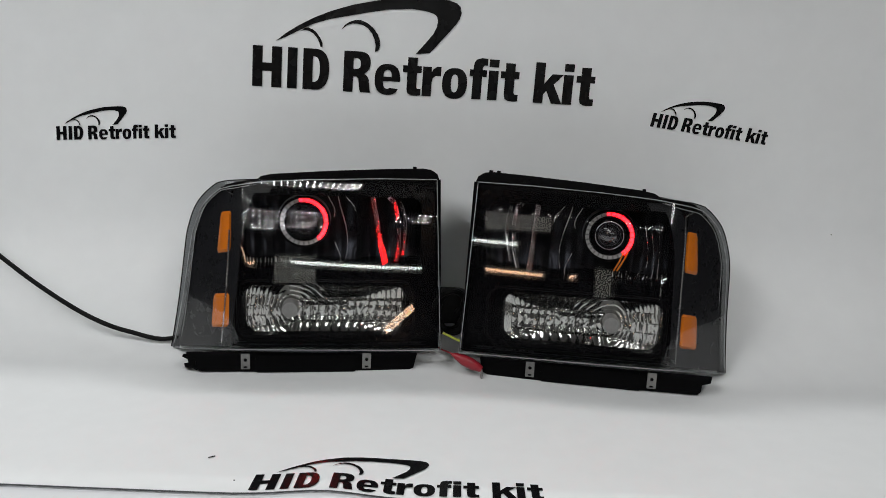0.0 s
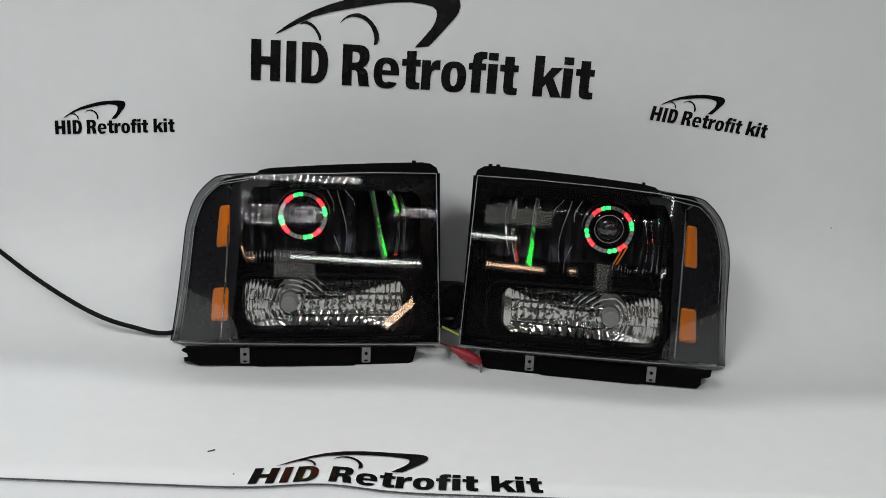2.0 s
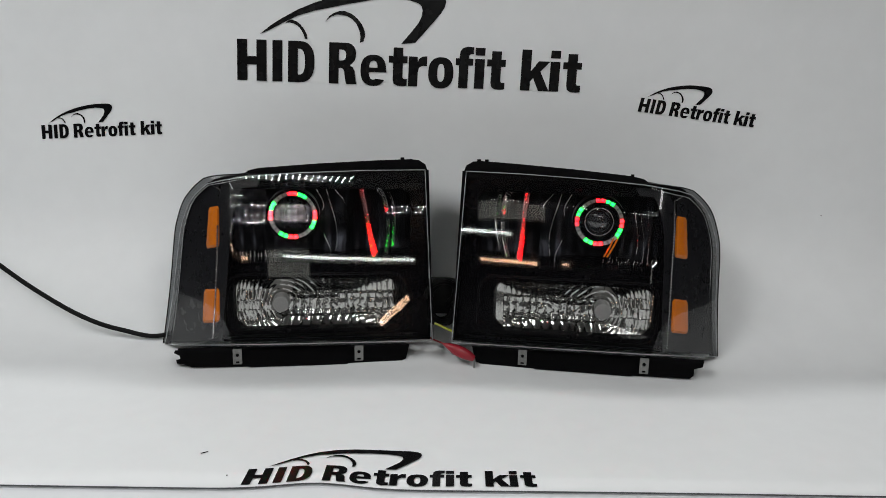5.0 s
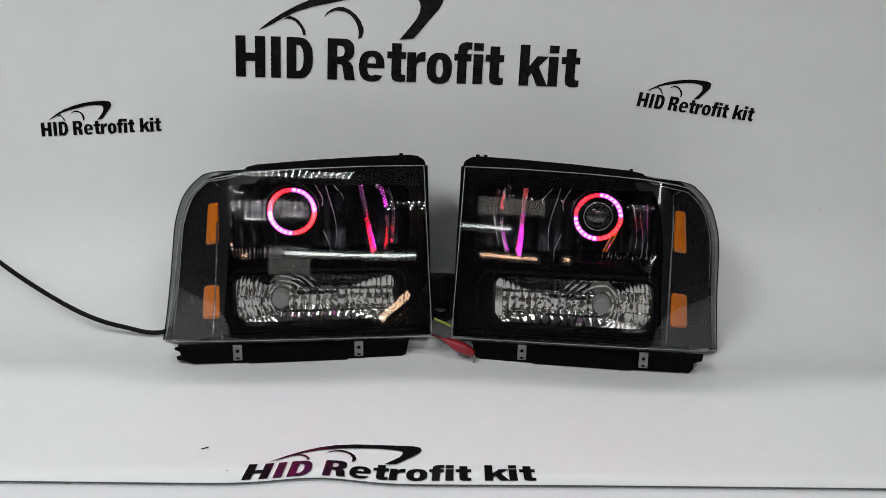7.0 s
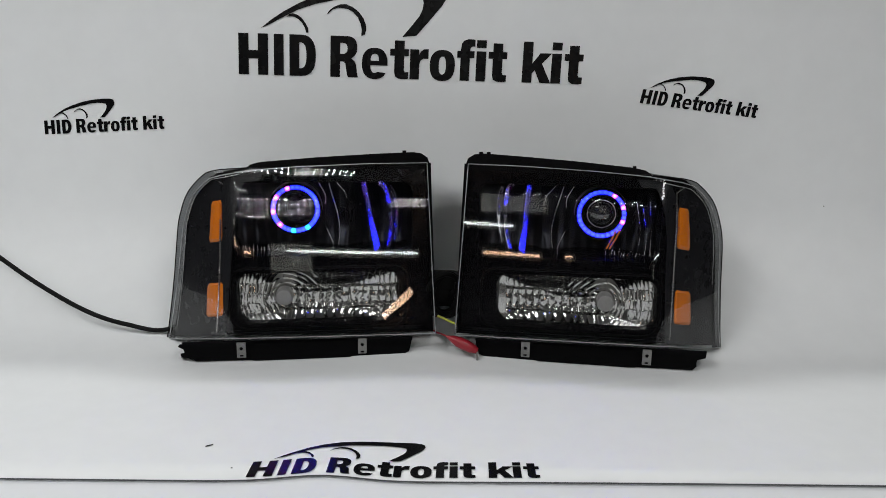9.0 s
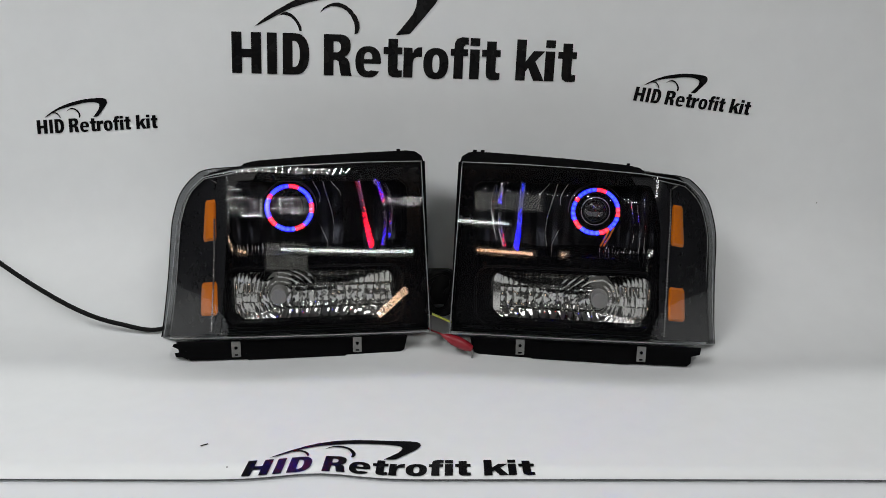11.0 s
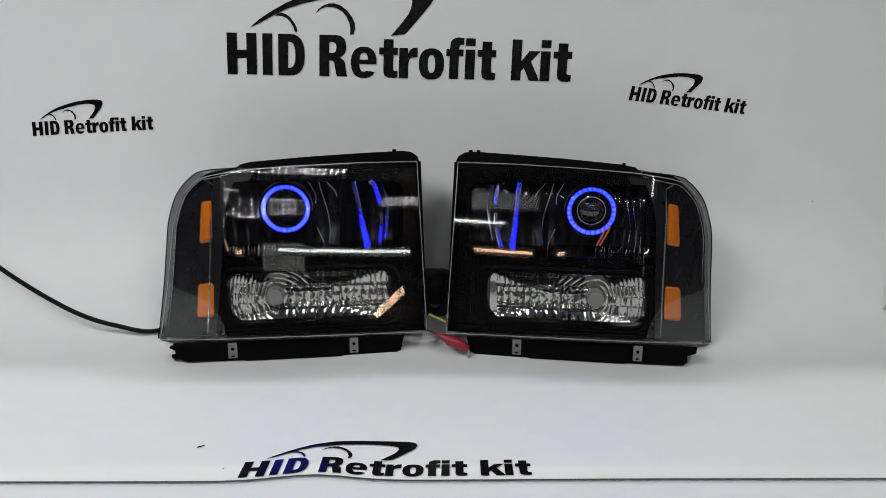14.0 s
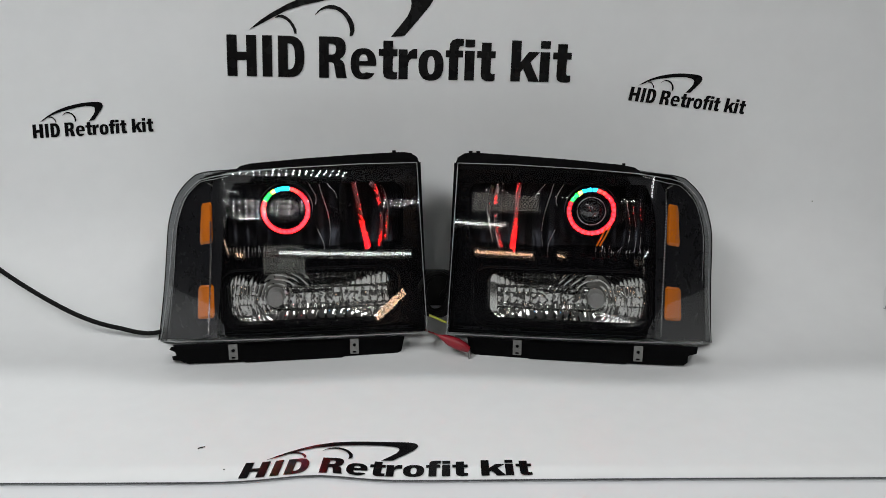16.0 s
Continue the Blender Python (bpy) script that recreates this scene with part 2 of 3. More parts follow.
def table():
    ob = new("table")
    tagged(ob, "white work table under the photo backdrop", "table")
    part("tabletop", box(bmesh.new(), (-1.0, 0.30, -0.045), (1.0, 1.45, -0.0035), 0.003), TABLE, ob)
    for x in (-0.93, 0.93):
        for y in (0.37, 1.38):
            part("leg", box(bmesh.new(), (x - 0.03, y - 0.03, -0.85), (x + 0.03, y + 0.03, -0.045), 0.003), STEEL, ob)


table()


def backdrop():
    xs = [-0.98 + 1.96 * i / 84 for i in range(85)]
    ss = [None] + [-0.29 + 0.0322 * i for i in range(10)] + [0.02 + 0.02 * i for i in range(22)] + [0.50 + 0.042 * i for i in range(8)]
    bm = bmesh.new()
    grid = []
    for x in xs:
        row = []
        for s in ss:
            if s is None:
                y, z = front_edge(x), 0.0
            else:
                y, z = sheet_point(s)
            if s is not None and s > 0.2:
                y += ripple(x, z)
            row.append(bm.verts.new((x, y, z)))
        grid.append(row)
    for a, b in zip(grid, grid[1:]):
        for i in range(len(ss) - 1):
            bm.faces.new((a[i], b[i], b[i + 1], a[i + 1]))
    ob = link("backdrop", bm, PAPER, smooth=True)
    mod = ob.modifiers.new("thick", "SOLIDIFY")
    mod.thickness, mod.offset = 0.001, 1
    tagged(ob, "curved white vinyl photo backdrop with black printed marks", "backdrop", kind="structure")
    # shade under the front edge, put in as a thin dark tube
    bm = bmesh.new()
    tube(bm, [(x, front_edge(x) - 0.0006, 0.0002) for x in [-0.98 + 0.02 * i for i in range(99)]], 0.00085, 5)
    part("edge_shade", bm, EDGE, ob, "shade under the sheet's front edge, put in as a dark strip")
    return ob


BACK = backdrop()

# the printed letters, in widths of the whole line: each is an outline and its holes
def bow(cx, cy, rx, ry, a0, a1, n=14, square=2.4):
    """Part of a squarish oval, from the angle a0 to a1."""
    out = []
    for k in range(n + 1):
        a = radians(a0 + (a1 - a0) * k / n)
        c, q = math.cos(a), math.sin(a)
        out.append((cx + rx * math.copysign(abs(c) ** (2 / square), c), cy + ry * math.copysign(abs(q) ** (2 / square), q)))
    return out


def slab(x0, x1, y0, y1):
    return [(x0, y0), (x1, y0), (x1, y1), (x0, y1)]


CAP, LOW = 0.118, 0.086


def letter_h(x):
    return [[[(x, 0), (x + .029, 0), (x + .029, .046), (x + .056, .046), (x + .056, 0), (x + .085, 0), (x + .085, CAP), (x + .056, CAP), (x + .056, .070), (x + .029, .070), (x + .029, CAP), (x, CAP)]]]


def letter_i(x, top=CAP):
    return [[slab(x, x + .028, 0, top)]]


def letter_d(x):
    return [[[(x, 0)] + bow(x + .034, .059, .042, .059, -90, 90) + [(x, CAP)], [(x + .028, .022)] + bow(x + .032, .059, .017, .037, -90, 90) + [(x + .028, .096)]]]


def letter_r_capital(x):
    outer = [(x, 0), (x + .028, 0), (x + .028, .045), (x + .037, .045), (x + .043, .040), (x + .048, .008), (x + .051, 0), (x + .081, 0), (x + .078, .008), (x + .074, .038), (x + .069, .048), (x + .060, .054)]
    return [[outer + bow(x + .046, .086, .031, .032, -48, 90, 12) + [(x, CAP)], [(x + .028, .067)] + bow(x + .036, .0825, .013, .0155, -90, 90, 8) + [(x + .028, .098)]]]


def letter_e(x):
    cx, cy = x + .037, .042
    lower = bow(cx, cy, .013, .027, 180, 300, 10)
    return [[bow(cx, cy, .037, .045, 0, 328, 30) + lower[::-1] + [(cx - .013, .037), (cx + .037, .037)], [(cx - .012, .050), (cx + .012, .050)] + bow(cx, .050, .012, .020, 0, 180, 10)[1:-1]]]


def letter_t(x):
    return [[[(x, .110), (x, LOW), (x - .013, LOW), (x - .013, .066), (x, .066), (x, .018), (x + .003, .006), (x + .013, 0), (x + .030, -.001), (x + .041, .001), (x + .041, .020), (x + .031, .020), (x + .028, .025), (x + .028, .066), (x + .041, .066), (x + .041, LOW), (x + .028, LOW), (x + .028, .110)]]]


def letter_r(x):
    return [[[(x, 0), (x + .027, 0), (x + .027, .042), (x + .030, .054), (x + .038, .060), (x + .053, .060), (x + .053, .088), (x + .040, .087), (x + .030, .080), (x + .026, .070), (x + .025, LOW), (x, LOW)]]]


def letter_o(x):
    return [[bow(x + .0365, .042, .0365, .045, 0, 350, 35), bow(x + .0365, .042, .0105, .026, 0, 345, 23)]]


def letter_f(x):
    return [[[(x, 0), (x + .027, 0), (x + .027, .066), (x + .040, .066), (x + .040, LOW), (x + .027, LOW), (x + .028, .094), (x + .032, .099), (x + .041, .099), (x + .041, .119), (x + .022, .120), (x + .008, .115), (x + .002, .106), (x, LOW), (x - .010, LOW), (x - .010, .066), (x, .066)]]]


def letter_dotted_i(x):
    return letter_i(x, LOW) + [[slab(x, x + .028, .096, CAP)]]


def letter_k(x):
    return [[[(x, 0), (x + .028, 0), (x + .028, .026), (x + .036, .037), (x + .053, 0), (x + .084, 0), (x + .056, .056), (x + .083, LOW), (x + .050, LOW), (x + .028, .056), (x + .028, CAP), (x, CAP)]]]


LETTERS = ((letter_h, 0.0), (letter_i, 0.102), (letter_d, 0.147), (letter_r_capital, 0.265), (letter_e, 0.356), (letter_t, 0.450), (letter_r, 0.495), (letter_o, 0.5525),
           (letter_f, 0.641), (letter_dotted_i, 0.687), (letter_t, 0.735), (letter_k, 0.822), (letter_dotted_i, 0.906), (letter_t, 0.956))
SWOOSH = [(.07, .1335), (.100, .158), (.135, .181), (.180, .206), (.228, .227), (.290, .248), (.357, .264), (.410, .273), (.458, .277), (.520, .279),
          (.566, .277), (.588, .270), (.598, .261), (.602, .243), (.597, .226), (.587, .21), (.552, .168), (.515, .125), (.474, .120), (.500, .151),
          (.523, .18), (.532, .199), (.535, .217), (.532, .229), (.523, .237), (.500, .243), (.458, .247), (.393, .241), (.329, .228), (.228, .205), (.180, .189), (.142, .170), (.1, .147)]
ARC_SMALL = [(.1436, .167), (.153, .175), (.164, .177), (.176, .173), (.187, .165), (.198, .150), (.205, .136), (.205, .124), (.199, .124), (.195, .138), (.187, .152), (.178, .161), (.167, .167), (.156, .169)]
ARC_LARGE = [(.258, .176), (.268, .190), (.282, .2), (.298, .206), (.314, .207), (.333, .200), (.35, .187), (.363, .170), (.37, .152), (.371, .137), (.366, .123), (.356, .119), (.358, .137), (.355, .153), (.347, .171), (.335, .185), (.321, .193), (.305, .196), (.290, .196), (.275, .190)]


def mark(name, origin, along, up, normal, lean, label):
    """A printed mark: a car-shaped swoosh over a line of letters."""
    o, e, f, n = Vector(origin), Vector(along), Vector(up), Vector(normal)

    def laid(q):
        """The print follows the waves of the hanging sheet and the flattened buckle of its lying edge."""
        if n.z:
            return Vector((q.x, q.y + 0.9 * (front_edge(q.x) - 0.7345), q.z))
        return Vector((q.x, q.y + ripple(q.x, q.z), q.z))

    def sheet(loop, piece, parent, words=""):
        bm = bmesh.new()
        at = [laid(o + e * x + f * y) for x, y in loop]
        lo = [bm.verts.new(q + n * 0.0012) for q in at]
        hi = [bm.verts.new(q + n * 0.0015) for q in at]
        bm.faces.new(hi)
        for i in range(len(lo)):
            j = (i + 1) % len(lo)
            bm.faces.new((lo[i], lo[j], hi[j], hi[i]))
        return part(piece, bm, INK, parent, words)

    whole = sheet(SWOOSH, name, BACK, label)
    for loop in (ARC_SMALL, ARC_LARGE):
        sheet(loop, "arc", whole)
    def on_sheet(x, y):
        return laid(o + e * (x + lean * y) + f * y) + n * 0.0012

    for shape, x in LETTERS:
        bm = bmesh.new()
        for loops in shape(x):
            filled(bm, loops, on_sheet)
        for v in bmesh.ops.extrude_face_region(bm, geom=list(bm.faces))["geom"]:
            if isinstance(v, bmesh.types.BMVert):
                v.co += n * 0.0003
        part("letter", bm, INK, whole)
    return whole


WALL_N, FLOOR_N = (0, -1, 0), (0, 0, 1)
mark("printed_mark", (-0.332, SHEET_Y, 0.413), (0.559, 0, -0.009), (0, 0, 0.548), WALL_N, 0.03, "large black printed car outline over a line of bold letters")
mark("printed_mark", (-0.658, SHEET_Y, 0.311), (0.199, 0, 0.012), (-0.004, 0, 0.191), WALL_N, 0.03, "small black printed car outline over a line of bold letters")
mark("printed_mark", (0.3222, SHEET_Y, 0.3755), (0.193, 0, -0.022), (0.014, 0, 0.193), WALL_N, 0.12, "small black printed car outline over a line of bold letters")
mark("printed_mark", (-0.205, 0.7385, 0.0), (0.316, 0.004, 0), (0.0, 0.275, 0), FLOOR_N, 0.02, "black printed car outline and bold letters on the lying sheet")


# ---- the headlights ----
# parts are scaled with depth about the camera's eye, to fit its view
EYE_A, EYE_V, EYE_W = -0.058, 0.43, 1.094
# outline of the clear face in front view: a outwards, v up
TOP = [(-0.181, 0.294), (-0.10, 0.293), (0.0, 0.289), (0.07, 0.284), (0.111, 0.2775), (0.127, 0.273)]
OUTER = [(0.127, 0.273), (0.140, 0.262), (0.152, 0.247), (0.161, 0.225), (0.168, 0.197), (0.176, 0.130), (0.184, 0.075), (0.190, 0.040)]
BOTTOM = [(-0.196, 0.034), (-0.10, 0.0345), (0.0, 0.035), (0.10, 0.036), (0.172, 0.038), (0.190, 0.040)]
INNER = [(-0.181, 0.294), (-0.196, 0.034)]


def along(curve, g):
    lens = [math.dist(a, b) for a, b in zip(curve, curve[1:])]
    d = g * sum(lens)
    for (a, b), n in zip(zip(curve, curve[1:]), lens):
        if d <= n or b == curve[-1]:
            s = min(d / n, 1)
            return a[0] + (b[0] - a[0]) * s, a[1] + (b[1] - a[1]) * s
        d -= n


def patch(g, f):
    """g from the inner to the outer edge, f from the top down: a point of the face in front view."""
    out = []
    for i in (0, 1):
        t, b = along(TOP, g)[i], along(BOTTOM, g)[i]
        l, r = along(INNER, f)[i], along(OUTER, f)[i]
        c = (1 - g) * (1 - f) * TOP[0][i] + g * (1 - f) * TOP[-1][i] + (1 - g) * f * BOTTOM[0][i] + g * f * BOTTOM[-1][i]
        out.append((1 - f) * t + f * b + (1 - g) * l + g * r - c)
    return out


def face_depth(a, v, side=-1):
    """How far the clear face stands forward: it leans back, bulges and sweeps away at the outer corner.
    The face of one side has a crease under its top edge and is bent so its reflections fit the camera's view."""
    w = 0.020 - 0.16 * (v - 0.036) - 0.10 * (a + 0.02) ** 2
    if side > 0:
        d = max(0.0, v - 0.2555 + 0.048 * (a + 0.18))
        w -= 0.25 * (d * d / 0.014 if d < 0.007 else d - 0.0035)
        w += 0.47 * max(0.0, min(a, 0.10)) ** 2
    else:
        w -= 0.25 * max(0, v - 0.20) ** 1.6
    if a > 0.095:
        w -= 0.085 * ((a - 0.095) / 0.09) ** 1.35
    return w


LEDS = []


def eased(curve, steps=5):
    """The same outline with its corners drawn round."""
    return [tuple(p)[:2] for p in spline([(a, v, 0) for a, v in curve], steps)]


FACE = (TOP, eased(OUTER), BOTTOM, INNER)


def fitted(curve, side):
    """The outline of one of the two, shifted per side to fit the camera's view."""
    out = []
    for a, v in curve:
        if a > 0.05:
            a += side * 0.0065 * min(1, max(0, (v - 0.04) / 0.15)) * min(1, (a - 0.05) / 0.06)
        elif a < -0.12 and side < 0:
            a -= 0.0038
        out.append((a, v))
    return out


def headlight(side, where, turn, label):
    """One headlight. side: +1 when its outer edge lies towards +x. All parts are given as a (outwards), v (up), w (forwards)."""
    global TOP, OUTER, BOTTOM, INNER
    TOP, OUTER, BOTTOM, INNER = (fitted(c, side) for c in FACE)
    rim_a = 0.0095 if side > 0 else -0.001
    ob = new("headlight")
    ob.matrix_world = pose(*where, 0, 0, turn)
    tagged(ob, label, "headlight", "pair of headlights")

    def Q(a, v, w):
        k = (EYE_W - w) / EYE_W
        return Vector((side * (EYE_A + (a - EYE_A) * k), -w, EYE_V + (v - EYE_V) * k))

    def on_face(g, f, back=0.0):
        a, v = patch(g, f)
        return Q(a, v, face_depth(a, v, side) - back)

    def skin(g0, g1, f0, f1, back, nu, nv):
        bm = bmesh.new()
        grid = [[bm.verts.new(on_face(g0 + (g1 - g0) * i / nu, f0 + (f1 - f0) * j / nv, back)) for j in range(nv + 1)] for i in range(nu + 1)]
        for i in range(nu):
            for j in range(nv):
                bm.faces.new((grid[i][j], grid[i + 1][j], grid[i + 1][j + 1], grid[i][j + 1]))
        return bm

    rnd = random.Random(5 + side)

    # clear outer lens and its pale edge
    lens = part("lens", skin(0, 1, 0, 1, 0, 48, 72), CLEAR, ob, "clear glossy polycarbonate lens", smooth=True)
    lens.visible_shadow = False
    loop = [(i / 40, 0) for i in range(40)] + [(1, i / 30) for i in range(30)] + [(1 - i / 40, 1) for i in range(40)] + [(0, 1 - i / 30) for i in range(30)]
    # pale grey colour stands in for light caught along the edge
    part("lens_edge", tube(bmesh.new(), [on_face(g, f, 0.001) for g, f in loop], 0.00065, 6, True), RIM, lens, "edge of the lens, paled for the light it catches")
    flange = part("flange", loft(bmesh.new(), [[on_face(g, f, b) for g, f in loop] for b in (0.002, 0.012, 0.026)], (False, False)), SATIN, ob, smooth=True)

    # ribbed see-through flange round the outer side, a black lip along the inner side
    def offset_strip(way, wides, backs):
        pts = [patch(g, f) for g, f in way]
        rows = []
        for wide, back in zip(wides, backs):
            row = []
            for k, (a, v) in enumerate(pts):
                p, q = pts[max(k - 1, 0)], pts[min(k + 1, len(pts) - 1)]
                run = Vector((q[0] - p[0], q[1] - p[1])).normalized()
                ramp = wide(k / (len(pts) - 1))
                row.append(Q(a - run.y * ramp, v + run.x * ramp, face_depth(a, v, side) - back - 0.0006 * (k % 2)))
            rows.append(row)
        return rows

    def grown(r):
        return (0.0088 if side < 0 else 0.0058) * min(1, r * 4) * (1 - (0.75 if side < 0 else 0.95) * max(0, r - 0.25) / 0.75) + 0.0004

    def inset(r):
        return grown(r) - 0.0115 * min(1, 0.15 + r * 4)

    way = [(0.72 + 0.28 * k / 56, 0) for k in range(56)] + [(1, k / 150) for k in range(151)]
    strip = offset_strip(way, (inset, lambda r: 0.6 * grown(r) + 0.4 * inset(r), grown), (0.0012, 0.003, 0.006))
    bm = bmesh.new()
    grid = [[bm.verts.new(p) for p in row] for row in strip]
    for A, B in zip(grid, grid[1:]):
        for k in range(len(A) - 1):
            bm.faces.new((A[k], A[k + 1], B[k + 1], B[k]))
    outer_flange = part("outer_flange", bm, SMOKY, lens, "smoky clear ribbed flange of the lens")
    outer_flange.visible_shadow = False
    part("flange_rim", tube(bmesh.new(), strip[2], 0.0008, 6), RUBBER, outer_flange)
    part("flange_line", tube(bmesh.new(), strip[0][30:], 0.0005, 6), RIM, outer_flange, "pale line along the flange")
    way = [(0, 1 - k / 30) for k in range(31)]
    strip = offset_strip(way, (lambda r: -0.001, lambda r: 0.0010 + 0.0045 * r, lambda r: 0.0010 + 0.0045 * r), (0.004, 0.008, 0.040))
    bm = bmesh.new()
    grid = [[bm.verts.new(p) for p in row] for row in strip]
    for A, B in zip(grid, grid[1:]):
        for k in range(len(A) - 1):
            bm.faces.new((A[k], A[k + 1], B[k + 1], B[k]))
    part("inner_lip", bm, PLASTIC, ob, smooth=True)

    # housing: a tapered tub behind the lens, closed at the back
    def shrunk(k, back, drop=0.0):
        c = Vector((0.0, 0, 0.165))
        pts = []
        for g, f in loop:
            a, v = patch(g, f)
            p = Q(a, v, 0)
            p = Vector((c.x + (p.x - c.x) * k, 0, c.z + (p.z - c.z) * k))
            p.y = -face_depth(a, v, side) * max(0.0, 1 - back * 9) + back
            pts.append(p)
        return pts
    part("housing", loft(bmesh.new(), [shrunk(0.992, 0.026), shrunk(0.985, 0.05), shrunk(0.93, 0.12), shrunk(0.85, 0.160), shrunk(0.60, 0.182)], (False, True)), PLASTIC, ob, "matt black plastic housing", smooth=True)

    # raised black hood over the top edge
    hood_top = fitted([(0.076, 0.2845), (0.066, 0.2925), (0.05, 0.2960), (-0.03, 0.3025), (-0.11, 0.3072), (-0.160, 0.3095), (-0.172, 0.3080), (-0.1815, 0.3020), (-0.1850, 0.292)], side)
    hood_low = fitted([(0.076, 0.2800), (0.066, 0.2800), (0.05, 0.2800), (-0.03, 0.283), (-0.11, 0.285), (-0.160, 0.285), (-0.172, 0.285), (-0.1815, 0.284), (-0.1850, 0.283)], side)
    bm = bmesh.new()
    loft(bm, [[Q(*a, -0.040), Q(*b, -0.036), Q(*b, -0.11), Q(a[0], a[1] - 0.006, -0.11)] for a, b in zip(hood_top, hood_low)])
    bmesh.ops.bevel(bm, geom=[e for e in bm.edges if e.calc_face_angle(0) > 0.6], offset=0.0016, segments=2, affect="EDGES")
    hood = part("hood", bm, PLASTIC, ob, "black plastic upper flange", smooth=True)
    for a in ((-0.152,) if side < 0 else (-0.163, -0.152, 0.052)):
        bm = bmesh.new()
        box(bm, Q(a - 0.0025, 0.300 if a < 0 else 0.293, -0.050), Q(a + 0.0025, 0.3115 if a < 0 else 0.2980, -0.045), 0.0008)
        part("lug", bm, PLASTIC, hood)

    # foot under the lens
    bm = bmesh.new()
    outline = [(-0.165, 0.030), (-0.160, 0.0065), (-0.150, 0.002), (-0.06, 0.0015), (-0.05, 0.000), (0.06, 0.0), (0.07, 0.0015), (0.155, 0.003), (0.160, 0.008), (0.160, 0.0180), (0.172, 0.022), (0.173, 0.033)]
    loft(bm, [[Q(a, v, -d) for a, v in outline] for d in (0.0, 0.030)])
    bmesh.ops.bevel(bm, geom=[e for e in bm.edges if e.calc_face_angle(0) > 0.9], offset=0.0012, segments=2, affect="EDGES")
    part("foot", bm, PLASTIC, ob, "black plastic mounting foot", smooth=True)
    bm = bmesh.new()
    loft(bm, [[Q(a, v, w) for a, v in rounded(-0.073, 0.074, 0.0005, 0.0275, 0.003, 3)] for w in (0.0, 0.0035)])
    part("foot_panel", bm, PLASTIC, ob, smooth=True)
    if side < 0:
        bm = bmesh.new()
        loft(bm, [[Q(a, v, -d) for a, v in ((0.158, 0.030), (0.176, 0.030), (0.179, 0.026), (0.171, 0.0215), (0.170, 0.0165), (0.176, 0.0155), (0.175, 0.0095), (0.166, 0.0085), (0.158, 0.004))] for d in (0.004, 0.024)])
        part("foot_hook", bm, PLASTIC, ob, "black hooked end of the mounting foot")
    for a in (-0.089, 0.089):
        bm = bmesh.new()
        ring = rounded(a - 0.0065, a + 0.0065, 0.0055, 0.0295, 0.001, 2)
        hole = [(a + 0.0028 * math.cos(i * math.tau / 12), 0.0195 + 0.0028 * math.sin(i * math.tau / 12)) for i in range(12)]
        slot = rounded(a - 0.0028, a + 0.0028, 0.0068, 0.0100, 0.0009, 2)
        filled(bm, [ring, hole, slot], lambda x, z: Q(x, z, 0.0050))
        ext = bmesh.ops.extrude_face_region(bm, geom=list(bm.faces))
        for v in ext["geom"]:
            if isinstance(v, bmesh.types.BMVert):
                v.co.y += 0.0022
        clip = part("clip", bm, STEEL, ob, "zinc-plated steel retaining clip")
        bm = bmesh.new()
        bmesh.ops.create_cone(bm, cap_ends=True, segments=10, radius1=0.0024, radius2=0.0018, depth=0.003, matrix=Matrix.Translation(Q(a, 0.0195, 0.0040)) @ pose(0, 0, 0, 90))
        part("screw", bm, PLASTIC, clip)

    # inner bezel with two openings
    W0 = -0.016
    def bez(a, v):
        return Q(a, v, W0 - 0.10 * (v - 0.036) * 0.9)
    up = rounded(-0.164, 0.094, 0.160, 0.2665, 0.016)
    low = rounded(-0.1455 if side < 0 else -0.1350, 0.0915 if side < 0 else 0.0965, 0.0590, 0.1345, 0.019)
    bm = bmesh.new()
    inner = -0.0065 if side < 0 else -0.0040
    filled(bm, [[(-0.180 + inner, 0.290), (-0.10, 0.288), (0.0, 0.283), (0.07, 0.279), (0.104 + rim_a, 0.273), (0.106 + rim_a, 0.268), (0.110 + rim_a, 0.046), (0.108 + rim_a, 0.041), (-0.190 + inner, 0.037)], up, low], bez)
    part("bezel", bm, GLOSS, ob, "gloss black inner bezel")
    bm = bmesh.new()
    loft(bm, [[bez(*p) for p in up], [bez(*p) + Vector((0, 0.085, 0)) for p in up]], (False, False))
    part("upper_recess", bm, GLOSS, ob, smooth=True)
    bm = bmesh.new()
    loft(bm, [[bez(*p) for p in low], [bez(0.975 * (p[0] + 0.024) - 0.024, 0.095 + (p[1] - 0.095) * 0.97) + Vector((0, 0.013, 0)) for p in low]], (False, False))
    part("lower_recess", bm, GLOSS, ob, smooth=True)
    # soft raised frame round the lower opening
    bm = bmesh.new()
    tube(bm, [bez(*p) + Vector((0, 0.0008, 0)) for p in rounded(-0.158, 0.102, 0.049, 0.1415, 0.024)], 0.0022, 8, True)
    part("trim_ring", bm, PLASTIC, ob, smooth=True)
    bm = bmesh.new()
    for z in (0.0435, 0.0475):
        tube(bm, [bez(-0.178, z) + Vector((0, 0.0002, 0)), bez(0.10, z + 0.001) + Vector((0, 0.0002, 0))], 0.0007, 6)
    part("trim_line", bm, SATIN, ob)
    # moulded lettering too small to read
    bm = bmesh.new()
    x = -0.170
    while x < -0.085:
        n = rnd.uniform(0.002, 0.005)
        box(bm, bez(x, 0.0445) - Vector((0, 0.0006, 0)), bez(x + n, 0.0466) + Vector((0, 0.0004, 0)))
        x += n + rnd.choice((0.0012, 0.0012, 0.004))
    part("moulded_bars", bm, SATIN, ob)

